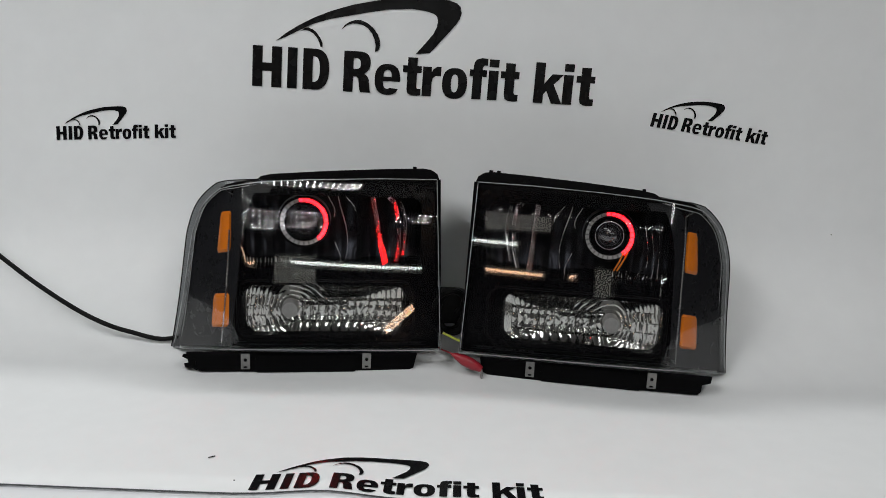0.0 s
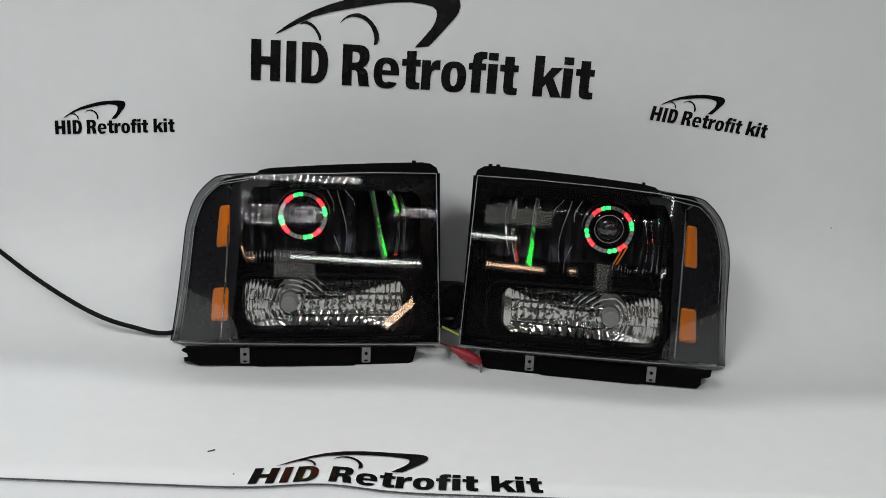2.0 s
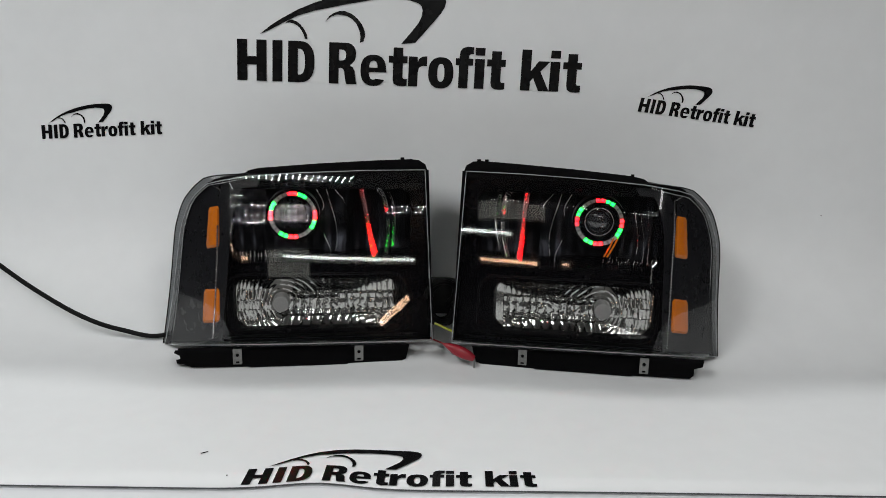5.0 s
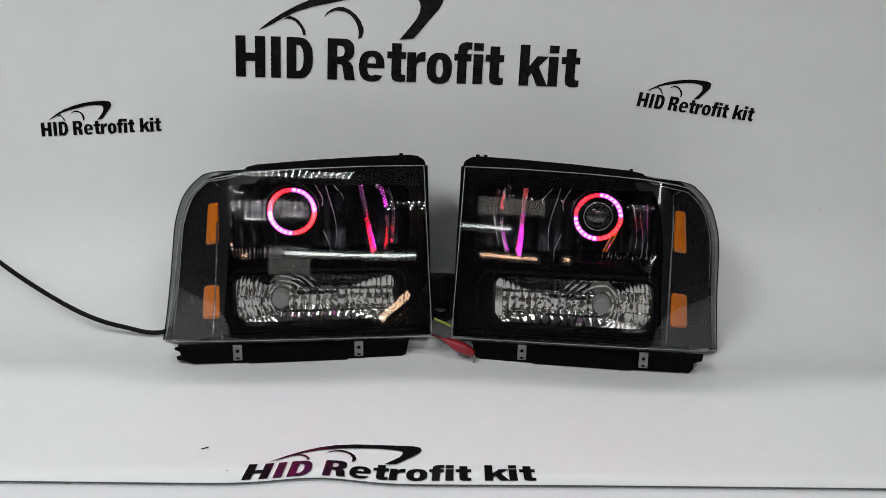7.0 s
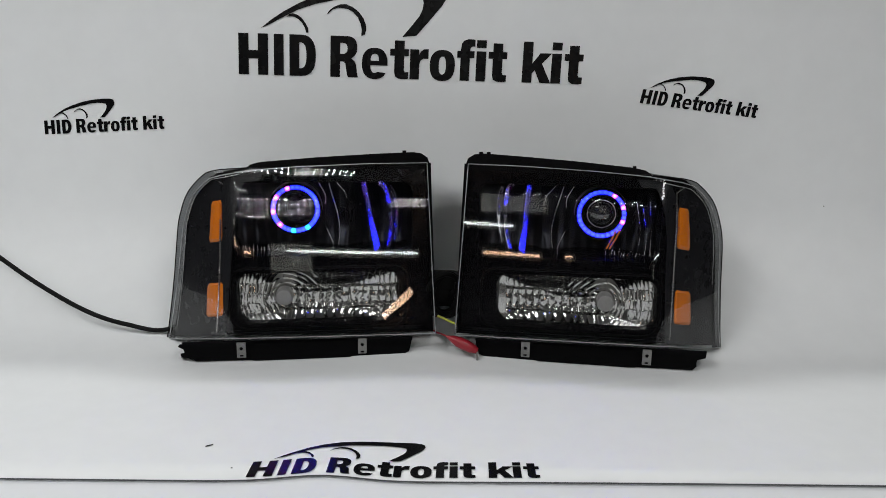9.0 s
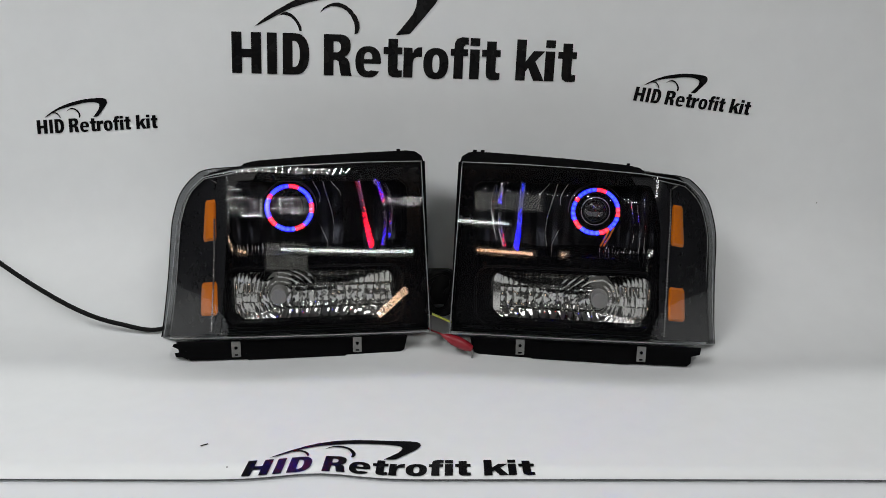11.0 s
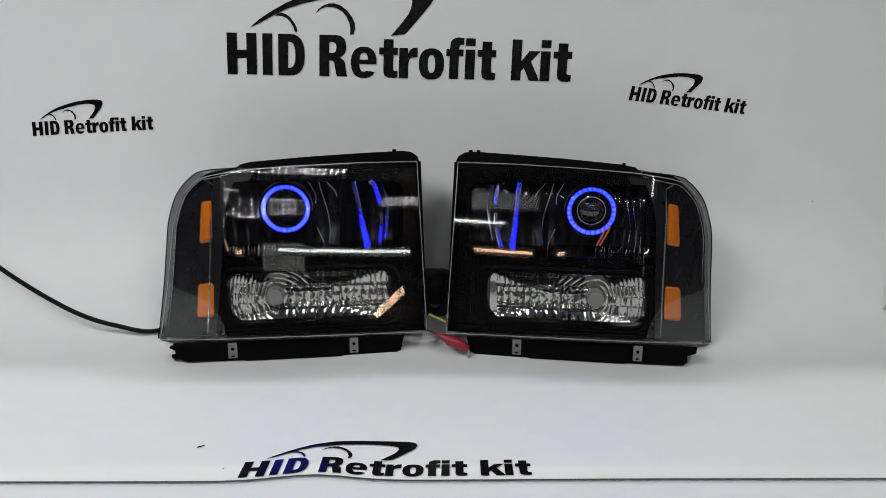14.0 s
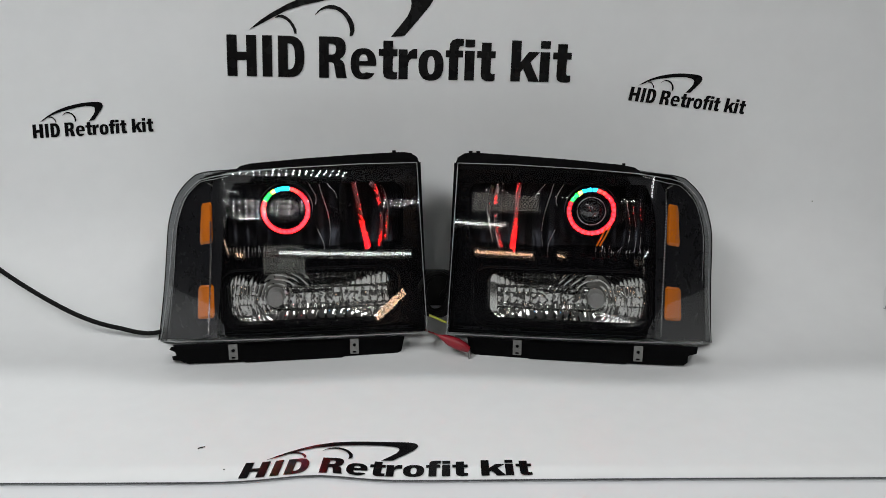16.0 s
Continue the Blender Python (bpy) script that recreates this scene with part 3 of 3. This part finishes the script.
    # outer side panel behind the swept corner, its seam and amber reflectors
    part("side_panel", skin(0.80, 0.985, 0.012, 0.985, 0.012, 14, 20), SATIN, ob, "dark grey inner side panel", smooth=True)
    part("corner_panel", skin(0.74, 0.86, 0.004, 0.085, 0.011, 6, 5), SATIN, ob, smooth=True)
    if side < 0:
        seam = [(0.1085, 0.215), (0.1120, 0.16), (0.1170, 0.10), (0.1225, 0.046)]
    else:
        seam = [(0.1120, 0.264), (0.1150, 0.22), (0.1165, 0.16), (0.1180, 0.10), (0.1190, 0.046)]
    # chrome beads shape the dotted reflection that runs along the seam
    bm = bmesh.new()
    beads = [along(seam, k / 150) for k in range(151)]
    tube(bm, [Q(a, v, face_depth(a, v, side) - 0.007) for a, v in beads], [(0.0005 + 0.0007 * (k % 3 > 0)) * (1.5 if side < 0 else 1) for k in range(151)], 6)
    tube(bm, [Q(a, v, face_depth(a, v, side) - 0.007) for a, v in ((0.103 + rim_a, 0.264), (0.112 + rim_a, 0.271), (0.119 + rim_a, 0.2755))], 0.0014, 6)
    part("seam", bm, CHROME, ob, "seam line with its dotted reflection shaped as chrome beads", smooth=True)
    for quad in ([(0.1065, 0.2425), (0.1205, 0.2405), (0.1270, 0.181), (0.1085, 0.1835)], [(0.1110, 0.1225), (0.1325, 0.1210), (0.1370, 0.071), (0.1130, 0.0715)]):
        quad = [(a + rim_a, v) for a, v in quad]
        bm = bmesh.new()
        nu, nv = 6, 14
        grid = []
        for i in range(nu + 1):
            row = []
            for j in range(nv + 1):
                g, f = i / nu, j / nv
                g = 0.5 + (g - 0.5) * (1 - 0.22 * max(0, (abs(2 * f - 1) - 0.80) / 0.20) ** 2)
                a = (1 - f) * ((1 - g) * quad[0][0] + g * quad[1][0]) + f * ((1 - g) * quad[3][0] + g * quad[2][0])
                v = (1 - f) * ((1 - g) * quad[0][1] + g * quad[1][1]) + f * ((1 - g) * quad[3][1] + g * quad[2][1])
                edge = min(i / nu, 1 - i / nu, f * 3, (1 - f) * 3)
                lift = 0.0045 * min(1, edge * 5)
                row.append(bm.verts.new(Q(a, v, face_depth(a, v, side) - 0.0115 + lift + 0.0004 * (i % 2))))
            grid.append(row)
        for i in range(nu):
            for j in range(nv):
                bm.faces.new((grid[i][j], grid[i + 1][j], grid[i + 1][j + 1], grid[i][j + 1]))
        part("reflector", bm, AMBER, ob, "orange amber side reflector", smooth=True)

    # upper reflector bowl: black chrome in stepped upright facets
    bm = bmesh.new()
    nu, nv = 64, 16
    grid = []
    for i in range(nu + 1):
        a = -0.166 + 0.262 * i / nu
        row = []
        for j in range(nv + 1):
            v = 0.157 + 0.113 * j / nv
            d1 = ((a - 0.007) / 0.085) ** 2 + ((v - 0.228) / 0.06) ** 2
            d2 = ((a + 0.118) / 0.05) ** 2 + ((v - 0.218) / 0.06) ** 2
            w = -0.132 + 0.026 * min(1.6, min(d1, d2)) + 0.0022 * (i % 4) / 3
            row.append(bm.verts.new(Q(a, v, w)))
        grid.append(row)
    for i in range(nu):
        for j in range(nv):
            bm.faces.new((grid[i][j], grid[i + 1][j], grid[i + 1][j + 1], grid[i][j + 1]))
    part("upper_reflector", bm, BLACKCHROME, ob, "black chrome upper reflector", smooth=True)
    # thin bright facet edges
    for a0, lean, bow, z0, z1 in ((-0.034, -0.004, 0.004, 0.236, 0.266), (-0.050, -0.006, 0.006, 0.176, 0.266), (-0.062, -0.006, 0.003, 0.244, 0.266), (-0.044, -0.004, 0.003, 0.166, 0.200),
                                  (0.062, 0.003, -0.003, 0.185, 0.246), (0.071, 0.003, -0.003, 0.172, 0.240), (0.079, 0.002, -0.002, 0.176, 0.250)):
        if side < 0 and a0 > 0.05:
            continue
        bm = bmesh.new()
        tube(bm, [Q(a0 - lean * math.cos(math.pi * k / 8) - bow * math.sin(math.pi * k / 8), z1 + (z0 - z1) * k / 8, -0.060) for k in range(9)], 0.00036, 5)
        part("facet_edge", bm, EDGE_CHROME, ob)
    for k in range(16):
        a = 0.020 + 0.0042 * k + rnd.uniform(-0.001, 0.001)
        z = 0.166 + rnd.uniform(0, 0.004)
        bm = bmesh.new()
        tube(bm, [Q(a, z, -0.062), Q(a + rnd.uniform(-0.001, 0.003), z + rnd.uniform(0.003, 0.010), -0.064)], 0.0003, 5)
        part("facet_edge", bm, EDGE_CHROME, ob)

    # the halo's reflections in the high-beam bowl, added as chrome slats aimed at the camera
    for pts, wide in (([(-0.092, 0.268), (-0.0995, 0.232), (-0.1065, 0.196), (-0.113, 0.169)], 0.0058), ([(-0.1015, 0.222), (-0.108, 0.196), (-0.1145, 0.170)], 0.0030),
                      ([(-0.114, 0.268), (-0.124, 0.258), (-0.130, 0.235)], 0.0050), ([(-0.131, 0.262), (-0.1375, 0.245), (-0.1405, 0.222), (-0.1385, 0.182)], 0.0038), ([(-0.131, 0.222), (-0.132, 0.198), (-0.1285, 0.172)], 0.0042)):
        drawn = spline([Q(a + (0.13 * (0.268 - v) if side > 0 else 0.0), v, -0.027) for a, v in pts], 5)
        # the camera's place, measured from the headlight
        front = Q(EYE_A, EYE_V, EYE_W)
        path3 = drawn
        for turn_on in range(6):
            facing = []
            for q in path3:
                rise = max(-0.024, min(0.024, (q.z - 0.222) * (0.07 if pts[0][0] > -0.11 else 0.42)))
                aim = Q(0.0073 + 0.0035 * side - math.sqrt(0.0339 ** 2 - rise ** 2), 0.2285 + rise, -0.085)
                facing.append(((aim - q).normalized() + (front - q).normalized()).normalized())
            lean = [0.0]
            for k in range(len(drawn) - 1):
                n = (facing[k] + facing[k + 1]).normalized()
                outward = [(front - q).normalized() for q in drawn[k:k + 2]]
                step = drawn[k + 1] + outward[1] * lean[-1] - drawn[k] - outward[0] * lean[-1]
                lean.append(lean[-1] - n.dot(step) / n.dot(outward[1]))
            mean = sum(lean) / len(lean)
            path3 = [q + (front - q).normalized() * (d - mean) for q, d in zip(drawn, lean)]
        bm = bmesh.new()
        rows = []
        for i, p in enumerate(path3):
            n = facing[i]
            run = (path3[min(i + 1, len(path3) - 1)] - path3[max(i - 1, 0)]).normalized()
            cross = run.cross(n).normalized()
            rows.append([bm.verts.new(p + cross * wide * 1.9 * c + n * d) for c, d in ((-0.5, 0), (-0.25, -0.00003), (0, -0.00004), (0.25, -0.00003), (0.5, 0), (0.5, -0.001), (-0.5, -0.001))])
        for A, B in zip(rows, rows[1:]):
            for k in range(7):
                bm.faces.new((A[k], A[(k + 1) % 7], B[(k + 1) % 7], B[k]))
        part("reflection_slat", bm, BRUSHED, ob, "halo reflection in the high-beam bowl, shaped as a chrome slat", smooth=True)

    # projector: shroud, glass and the halo of diodes
    CA = 0.0073 + 0.0035 * side
    C = Q(CA, 0.2285, -0.085)
    R, N = 0.0339, 28
    place = Matrix.Translation(C)

    def circle(r, y, n=56):
        return [C + Vector((r * math.sin(i * math.tau / n), y, r * math.cos(i * math.tau / n))) for i in range(n)]
    bm = bmesh.new()
    loft(bm, [circle(R - 0.0027, 0.0004), circle(R - 0.0040, 0.0007), circle(R - 0.0040, 0.024), circle(R + 0.0068, 0.024), circle(R + 0.0068, 0.0006), circle(R + 0.0027, -0.0014)], (False, False))
    halo = part("halo_ring", bm, PLASTIC, ob, "round halo of colour-changing light diodes", smooth=True)
    bm = bmesh.new()
    loft(bm, [circle(R - 0.0042, 0.0004), circle(R - 0.0060, 0.005), circle(0.0235, 0.012), circle(0.023, 0.030)], (False, False))
    part("shroud", bm, GLOSS, ob, smooth=True)
    bm = bmesh.new()
    loft(bm, [circle(0.0235 * math.cos(radians(q)), 0.016 - 0.016 * math.sin(radians(q))) for q in (0, 12, 25, 38, 50, 62, 74, 84)], (False, True))
    part("projector_lens", bm, DARKGLASS, ob, "dark glass projector lens", smooth=True)
    bm = bmesh.new()
    for a0 in (20, 140, 255):
        d = Vector((math.sin(radians(a0)), 0, math.cos(radians(a0))))
        tube(bm, [C + d * 0.006 + Vector((0, -0.0008, 0)), C + d * 0.013 + Vector((0, 0.0015, 0))], 0.0007, 5)
    part("lens_glint", bm, CHROME, ob)
    if side > 0:
        part("lens_ring", tube(bmesh.new(), circle(0.0215, 0.0035), 0.0005, 6, True), EDGE_CHROME, ob)
        # orange reflection under the projector, put in as two amber strips
        for k in (0.0, 0.0055):
            bm = tube(bmesh.new(), [Q(0.0325 + k, 0.2065, -0.050), Q(0.0275 + k * 0.9, 0.193, -0.050), Q(0.0205 + k * 0.8, 0.1785, -0.050)], 0.0012, 6)
            part("orange_reflection", bm, AMBER, ob, "orange reflection under the projector, built as an amber strip", smooth=True)
    global DRUM, DIVIDER
    if DRUM is None:
        bm = box(bmesh.new(), (-0.0034, -0.0010, -0.004), (0.0034, 0.0010, 0.0011))
        DIVIDER = bpy.data.meshes.new("divider")
        bm.to_mesh(DIVIDER)
        bm.free()
        DIVIDER.materials.append(DIVIDE)
        bm = bmesh.new()
        rad = math.tau * R / N / 2 / math.sin(radians(22.5)) * 1.0
        ends = []
        for x in (-0.0032, 0.0032):
            q = rad * (R + x) / R
            ends.append([bm.verts.new((x, -q * math.sin(radians(45 * k - 22.5)), q * math.cos(radians(45 * k - 22.5)))) for k in range(8)])
        for k in range(8):
            f = bm.faces.new((ends[0][k], ends[0][(k + 1) % 8], ends[1][(k + 1) % 8], ends[1][k]))
            f.material_index = k
        for e in ends:
            bm.faces.new(e).material_index = 8
        bmesh.ops.recalc_face_normals(bm, faces=bm.faces)
        DRUM = bpy.data.meshes.new("led")
        bm.to_mesh(DRUM)
        bm.free()
        for m in LED + [PLASTIC]:
            DRUM.materials.append(m)
    for i in range(N):
        th = math.tau * (i + 0.5) / N
        X = Vector((math.sin(th), 0, math.cos(th)))
        Z = Vector((0, -1, 0))
        Y = Z.cross(X)
        base = Matrix.Translation(C + X * R + Vector((0, 0.0098, 0))) @ Matrix((X, Y, Z)).transposed().to_4x4()
        led = new("led", DRUM)
        led.parent = halo
        led.matrix_basis = base
        LEDS.append((led, side, math.degrees(th), base))
        edge = math.tau * i / N
        X = Vector((math.sin(edge), 0, math.cos(edge)))
        bar = new("divider", DIVIDER)
        bar.parent = halo
        bar.matrix_basis = Matrix.Translation(C + X * R) @ Matrix((X, Z.cross(X), Z)).transposed().to_4x4()

    # lower reflector: chrome bowl of flutes bent round the bulb, and its bulb
    bm = bmesh.new()
    nu, nv = 300, 84
    tilt = {}
    grid = []
    for i in range(nu + 1):
        a = -0.151 + 0.252 * i / nu
        row = []
        for j in range(nv + 1):
            v = 0.0555 + 0.082 * j / nv
            da, dv = a - 0.0245, v - 0.0965
            sway = 0.0012 * noise.noise(Vector((a * 45, v * 70, side))) + 0.0004 * noise.noise(Vector((a * 190, v * 190, side)))
            if a < (-0.120 if side > 0 else -0.142):  # plain end facet
                zone, s, wide, tall, deep = 0, da, 0.040, 0.09, 0.02
            elif da > 0.0:  # fine flutes outside the bulb
                zone, s, wide, tall, deep = 1, math.sqrt(da * da + 0.45 * dv * dv) + sway, 0.0056, 0.0150, 0.24
            elif abs(dv) < 0.0165:  # middle row of tall cells
                zone, s, wide, tall, deep = 2, da + sway * 2.0, 0.0105, 0.0160, 0.30
            elif dv > 0:  # arcs above
                zone, s, wide, tall, deep = 3, (math.sqrt(da * da + 1.5 * dv * dv) if da > -0.055 else -da) + sway, 0.0078, 0.0125, 0.24
            else:  # slanting flutes below
                zone, s, wide, tall, deep = 4, da + 0.45 * dv + sway, 0.0140, 0.0300, 0.10
            c, r = math.floor(s / wide), math.floor(dv / tall + 0.5)
            if (zone, c, r) not in tilt:
                tilt[zone, c, r] = (rnd.uniform(-1, 1), rnd.uniform(-1, 1))
            tx, tz = tilt[zone, c, r]
            px, pz = s / wide - c - 0.5, dv / tall + 0.5 - r - 0.5
            bowl = min(-0.031, -0.052 + 0.020 * (((a + 0.024) / 0.119) ** 8 + (dv / 0.040) ** 8) ** 0.25) - 0.09 * (v - 0.0555)
            w = bowl + wide * (deep * (1 - 3.2 * px * px) + 0.22 * tx * px) + 0.0012 * tz * pz + tall * (0.05 if zone == 2 else 0.015) * (1 - 3 * pz * pz) + (0.00009 * math.sin(s * 2300) if zone in (1, 2, 3) else 0)
            if zone in (2, 3, 4):
                w -= 0.0022 * math.exp(-((abs(dv) - 0.0165) / 0.0009) ** 2)
            row.append(bm.verts.new(Q(a, v, w)))
        grid.append(row)
    for i in range(nu):
        for j in range(nv):
            bm.faces.new((grid[i][j], grid[i + 1][j], grid[i + 1][j + 1], grid[i][j + 1]))
    part("lower_reflector", bm, CHROME, ob, "fluted bright chrome lower reflector", smooth=True)
    B = Q(0.0245, 0.0965, -0.028)
    bm = bmesh.new()

    def ringb(r, y, n=24):
        return [B + Vector((r * math.sin(i * math.tau / n), y, r * math.cos(i * math.tau / n))) for i in range(n)]
    loft(bm, [ringb(0.0122, 0.034), ringb(0.0126, 0.002), ringb(0.0118, 0.0004), ringb(0.0108, 0.0), ringb(0.0104, 0.0007), ringb(0.004, 0.0005)], (True, True))
    part("bulb", bm, BULB, ob, "grey capped bulb", smooth=True)
    return ob


DRUM = DIVIDER = None
headlight(-1, (-0.205, 1.079, 0.0), 7.77, "black vehicle headlight with clear lens and lit halo on backdrop")
headlight(1, (0.2165, 1.072, 0.0), -8.36, "black vehicle headlight with clear lens and lit halo on backdrop")

# ---- cables and small things ----
bm = bmesh.new()
tube(bm, spline([(-0.36, 1.19, 0.060), (-0.4235, 1.14, 0.0238), (-0.4906, 1.135, 0.0322), (-0.553, 1.14, 0.0515), (-0.637, 1.17, 0.084), (-0.722, 1.20, 0.128), (-0.86, 1.245, 0.21), (-0.97, 1.258, 0.27)], 10), 0.0036, 10)
tagged(link("power_cable", bm, RUBBER, smooth=True), "black rubber power cable running along the backdrop", "cable")

bm = bmesh.new()
box(bm, (-0.020, 1.145, 0.062), (0.030, 1.205, 0.110), 0.010)
box(bm, (-0.010, 1.140, 0.092), (0.024, 1.170, 0.119), 0.009)
plug = link("wire_connector", bm, RUBBER, smooth=True)
tagged(plug, "black plastic wire connector and coiled lead behind the headlights", "connector")
for k, (cx, cz, rx, rz) in enumerate(((0.006, 0.088, 0.026, 0.032), (0.010, 0.086, 0.022, 0.034), (0.002, 0.085, 0.024, 0.029), (0.026, 0.074, 0.011, 0.017))):
    bm = bmesh.new()
    tube(bm, [(cx + rx * math.cos(i * math.tau / 36), 1.132 + 0.006 * k + 0.006 * math.sin(i * math.tau / 18), cz + rz * math.sin(i * math.tau / 36)) for i in range(36)], 0.0042, 8, True)
    part("lead", bm, RUBBER, plug, smooth=True)
bm = bmesh.new()
tube(bm, spline([(0.0, 1.16, 0.078), (-0.008, 1.14, 0.066), (-0.014, 1.125, 0.062), (-0.004, 1.12, 0.0575)], 6), 0.0032, 8)
part("lead", bm, RUBBER, plug, smooth=True)

bm = bmesh.new()
tube(bm, spline([(-0.006, 1.12, 0.0580), (0.006, 1.12, 0.0530), (0.020, 1.12, 0.0465), (0.034, 1.12, 0.0425), (0.06, 1.13, 0.036)], 6), 0.0018, 8)
tagged(link("wire", bm, YELLOW, smooth=True), "thin yellow wire between the headlights", "wire")

clip = new("alligator_clip")
clip.matrix_world = pose(0, 0, 0)
tagged(clip, "red sleeved alligator test clip on a red wire", "clip")
bm = bmesh.new()
tube(bm, spline([(-0.05, 1.17, 0.045), (-0.011, 1.13, 0.0306), (0.003, 1.11, 0.0313), (0.013, 1.089, 0.0345)], 6), 0.0013, 8)
part("wire", bm, RED, clip)
bm = bmesh.new()
ax = [Vector(p) for p in ((0.010, 1.088, 0.0355), (0.017, 1.087, 0.0330), (0.027, 1.086, 0.0285), (0.038, 1.085, 0.0235), (0.048, 1.084, 0.0190), (0.056, 1.083, 0.0150))]
tube(bm, ax, [0.0015, 0.0046, 0.0080, 0.0086, 0.0074, 0.0046], 12)
part("sleeve", bm, RED, clip, "red soft plastic sleeve", smooth=True)
bm = bmesh.new()
box(bm, (0.055, 1.079, 0.0012), (0.0580, 1.085, 0.0150), 0.0008)
part("jaw", bm, STEEL, clip)

bm = bmesh.new()
box(bm, (-0.2685, 0.8060, 0.0008), (-0.2600, 0.8072, 0.0016), 0.0002)
bmesh.ops.rotate(bm, cent=(-0.264, 0.8066, 0.001), matrix=Matrix.Rotation(radians(35), 3, "Z"), verts=bm.verts)
tagged(link("lint", bm, RUBBER), "tiny dark speck of lint on the backdrop", "lint")


bm = bmesh.new()
box(bm, (0.6455, SHEET_Y + ripple(0.646, 0.208) - 0.0020, 0.2072), (0.6468, SHEET_Y + ripple(0.646, 0.208) - 0.0008, 0.2090), 0.0003)
tagged(link("speck", bm, RUBBER), "tiny dark speck on the hanging backdrop", "speck")
bm = bmesh.new()
box(bm, (-0.2258, 0.7564, 0.0006), (-0.2242, 0.7576, 0.0014), 0.0002)
tagged(link("speck", bm, RUBBER), "tiny dark speck on the lying backdrop", "speck")

cover = new("clear_cover")
tagged(cover, "clear moulded lens cover standing on the backdrop", "lens cover")


def arc_rows(back):
    return [[(0.766 - 0.022 * math.sin(radians(a)) + 0.022 * (z - 0.06) / 0.1 + back, 1.13 - 0.05 * math.cos(radians(a)) + 0.05, z + 0.004 * math.sin(radians(a * 2))) for a in range(20, 171, 10)] for z in (0.047, 0.052, 0.07, 0.09, 0.12, 0.150, 0.160, 0.165)]


bm = bmesh.new()
rows3 = [[bm.verts.new(q) for q in row] for row in arc_rows(0.0)]
for A, B in zip(rows3, rows3[1:]):
    for k in range(len(A) - 1):
        bm.faces.new((A[k], A[k + 1], B[k + 1], B[k]))
shell = part("shell", bm, CLEAR, cover, "clear curved plastic shell", smooth=True)
shell.visible_shadow = False
part("rim", tube(bmesh.new(), arc_rows(0.0)[0][::-1] + [r[0] for r in arc_rows(0.0)] + arc_rows(0.0)[-1], 0.0009, 6), RIM, cover)
part("rim", tube(bmesh.new(), [r[8] for r in arc_rows(0.0)], 0.0008, 6), RIM, cover)
part("base", box(bmesh.new(), (0.785, 1.14, 0.022), (0.89, 1.185, 0.052), 0.004), PLASTIC, cover, "dark plastic base")
part("backplate", box(bmesh.new(), (0.815, 1.15, 0.050), (0.89, 1.19, 0.165), 0.006), PLASTIC, cover)


# ---- motion ----
def shown(side, th, t):
    """Which face a diode shows: th in degrees clockwise from the top."""
    if t < 0.2:
        return "red" if th < 140 or th > 352 else "off"
    if t < 1.95:
        return "red" if th < (t - 0.25) * 300 + 8 else "off"
    if t < 5.25:
        knots = ((2.0, 50), (2.5, 162), (3.0, 297), (3.5, 440), (4.0, 557), (5.3, 880))
        for (t0, p0), (t1, p1) in zip(knots, knots[1:]):
            if t <= t1 + 1e-6:
                ph = p0 + (p1 - p0) * (t - t0) / (t1 - t0)
                break
        d = (th - ph + 14) % 90
        return "red" if d < 28 else "green" if d < 56 else "off"
    if t < 7.25 - 0.05 * (side > 0):
        return "magenta" if (th - (55 + 250 * (t - 6.3)) + 46) % 180 < 92 else "red"
    if t < 10.25:
        k = int(th / 12.86) * 7 + int(t * 5 + 0.01) * 13 + (3 if side > 0 else 0)
        k = (k * 2654435761) % 2 ** 32 / 2 ** 32
        return "magenta" if k < 0.10 else "cyan" if k < 0.14 else "blue"
    if t < 11.85:
        return "red" if (th - 200 * (t - 11.3) + 10) % 72 < 24 else "blue"
    plain = (("red", "red"), ("green", "green"), ("yellow", "yellow"), ("cyan", "cyan"), ("salmon", "salmon"), ("magenta", "cyan"), ("salmon", "salmon"), ("magenta", "magenta"),
             ("blue", "blue"), ("red", "red"), ("green", "green"), ("yellow", "magenta"), ("blue", "blue"), ("red", "red"), ("green", "green"), ("yellow", "yellow"), ("cyan", "cyan"),
             ("salmon", "yellow"), ("cyan", "cyan"), ("salmon", "salmon"), ("magenta", "magenta"), ("blue", "blue"), ("red", "red"))
    k = int((t - 11.85) * 10 + 0.01)
    if k < len(plain):
        return plain[k][side > 0]
    if t < (15.85 if side < 0 else 15.75):
        return "magenta" if (th - 190 * (t - 14.5) - 5) % 72 < 24 else "blue"
    d = (th - 300) % 360
    if d < 95:
        return "green" if d < 25 else "yellow" if d < 38 else "cyan" if d < 70 else "salmon"
    return "red"


def motions():
    for led, side, th, base in LEDS:
        angle, face, rows = 0.0, 0, []
        for i in range(161):
            t = i / 10
            want = FACES.index(shown(side, th, t))
            if i == 0:
                angle, face = -45.0 * want, want
                rows.append((0.0, angle))
                continue
            if want != face:
                step = (want - face + 4) % 8 - 4
                n = (0, 1, 2, 2, 3)[abs(step)]
                start = t - n / 30
                if rows[-1][0] < start - 0.01:
                    rows.append((start, angle))
                for k in range(1, n + 1):
                    rows.append((start + k / 30, angle - 45.0 * step * k / n))
                angle, face = angle - 45.0 * step, want
        if rows[-1][0] < 15.99:
            rows.append((16.0, angle))
        walk(led, [(t, base @ pose(0, 0, 0, a)) for t, a in rows])


motions()
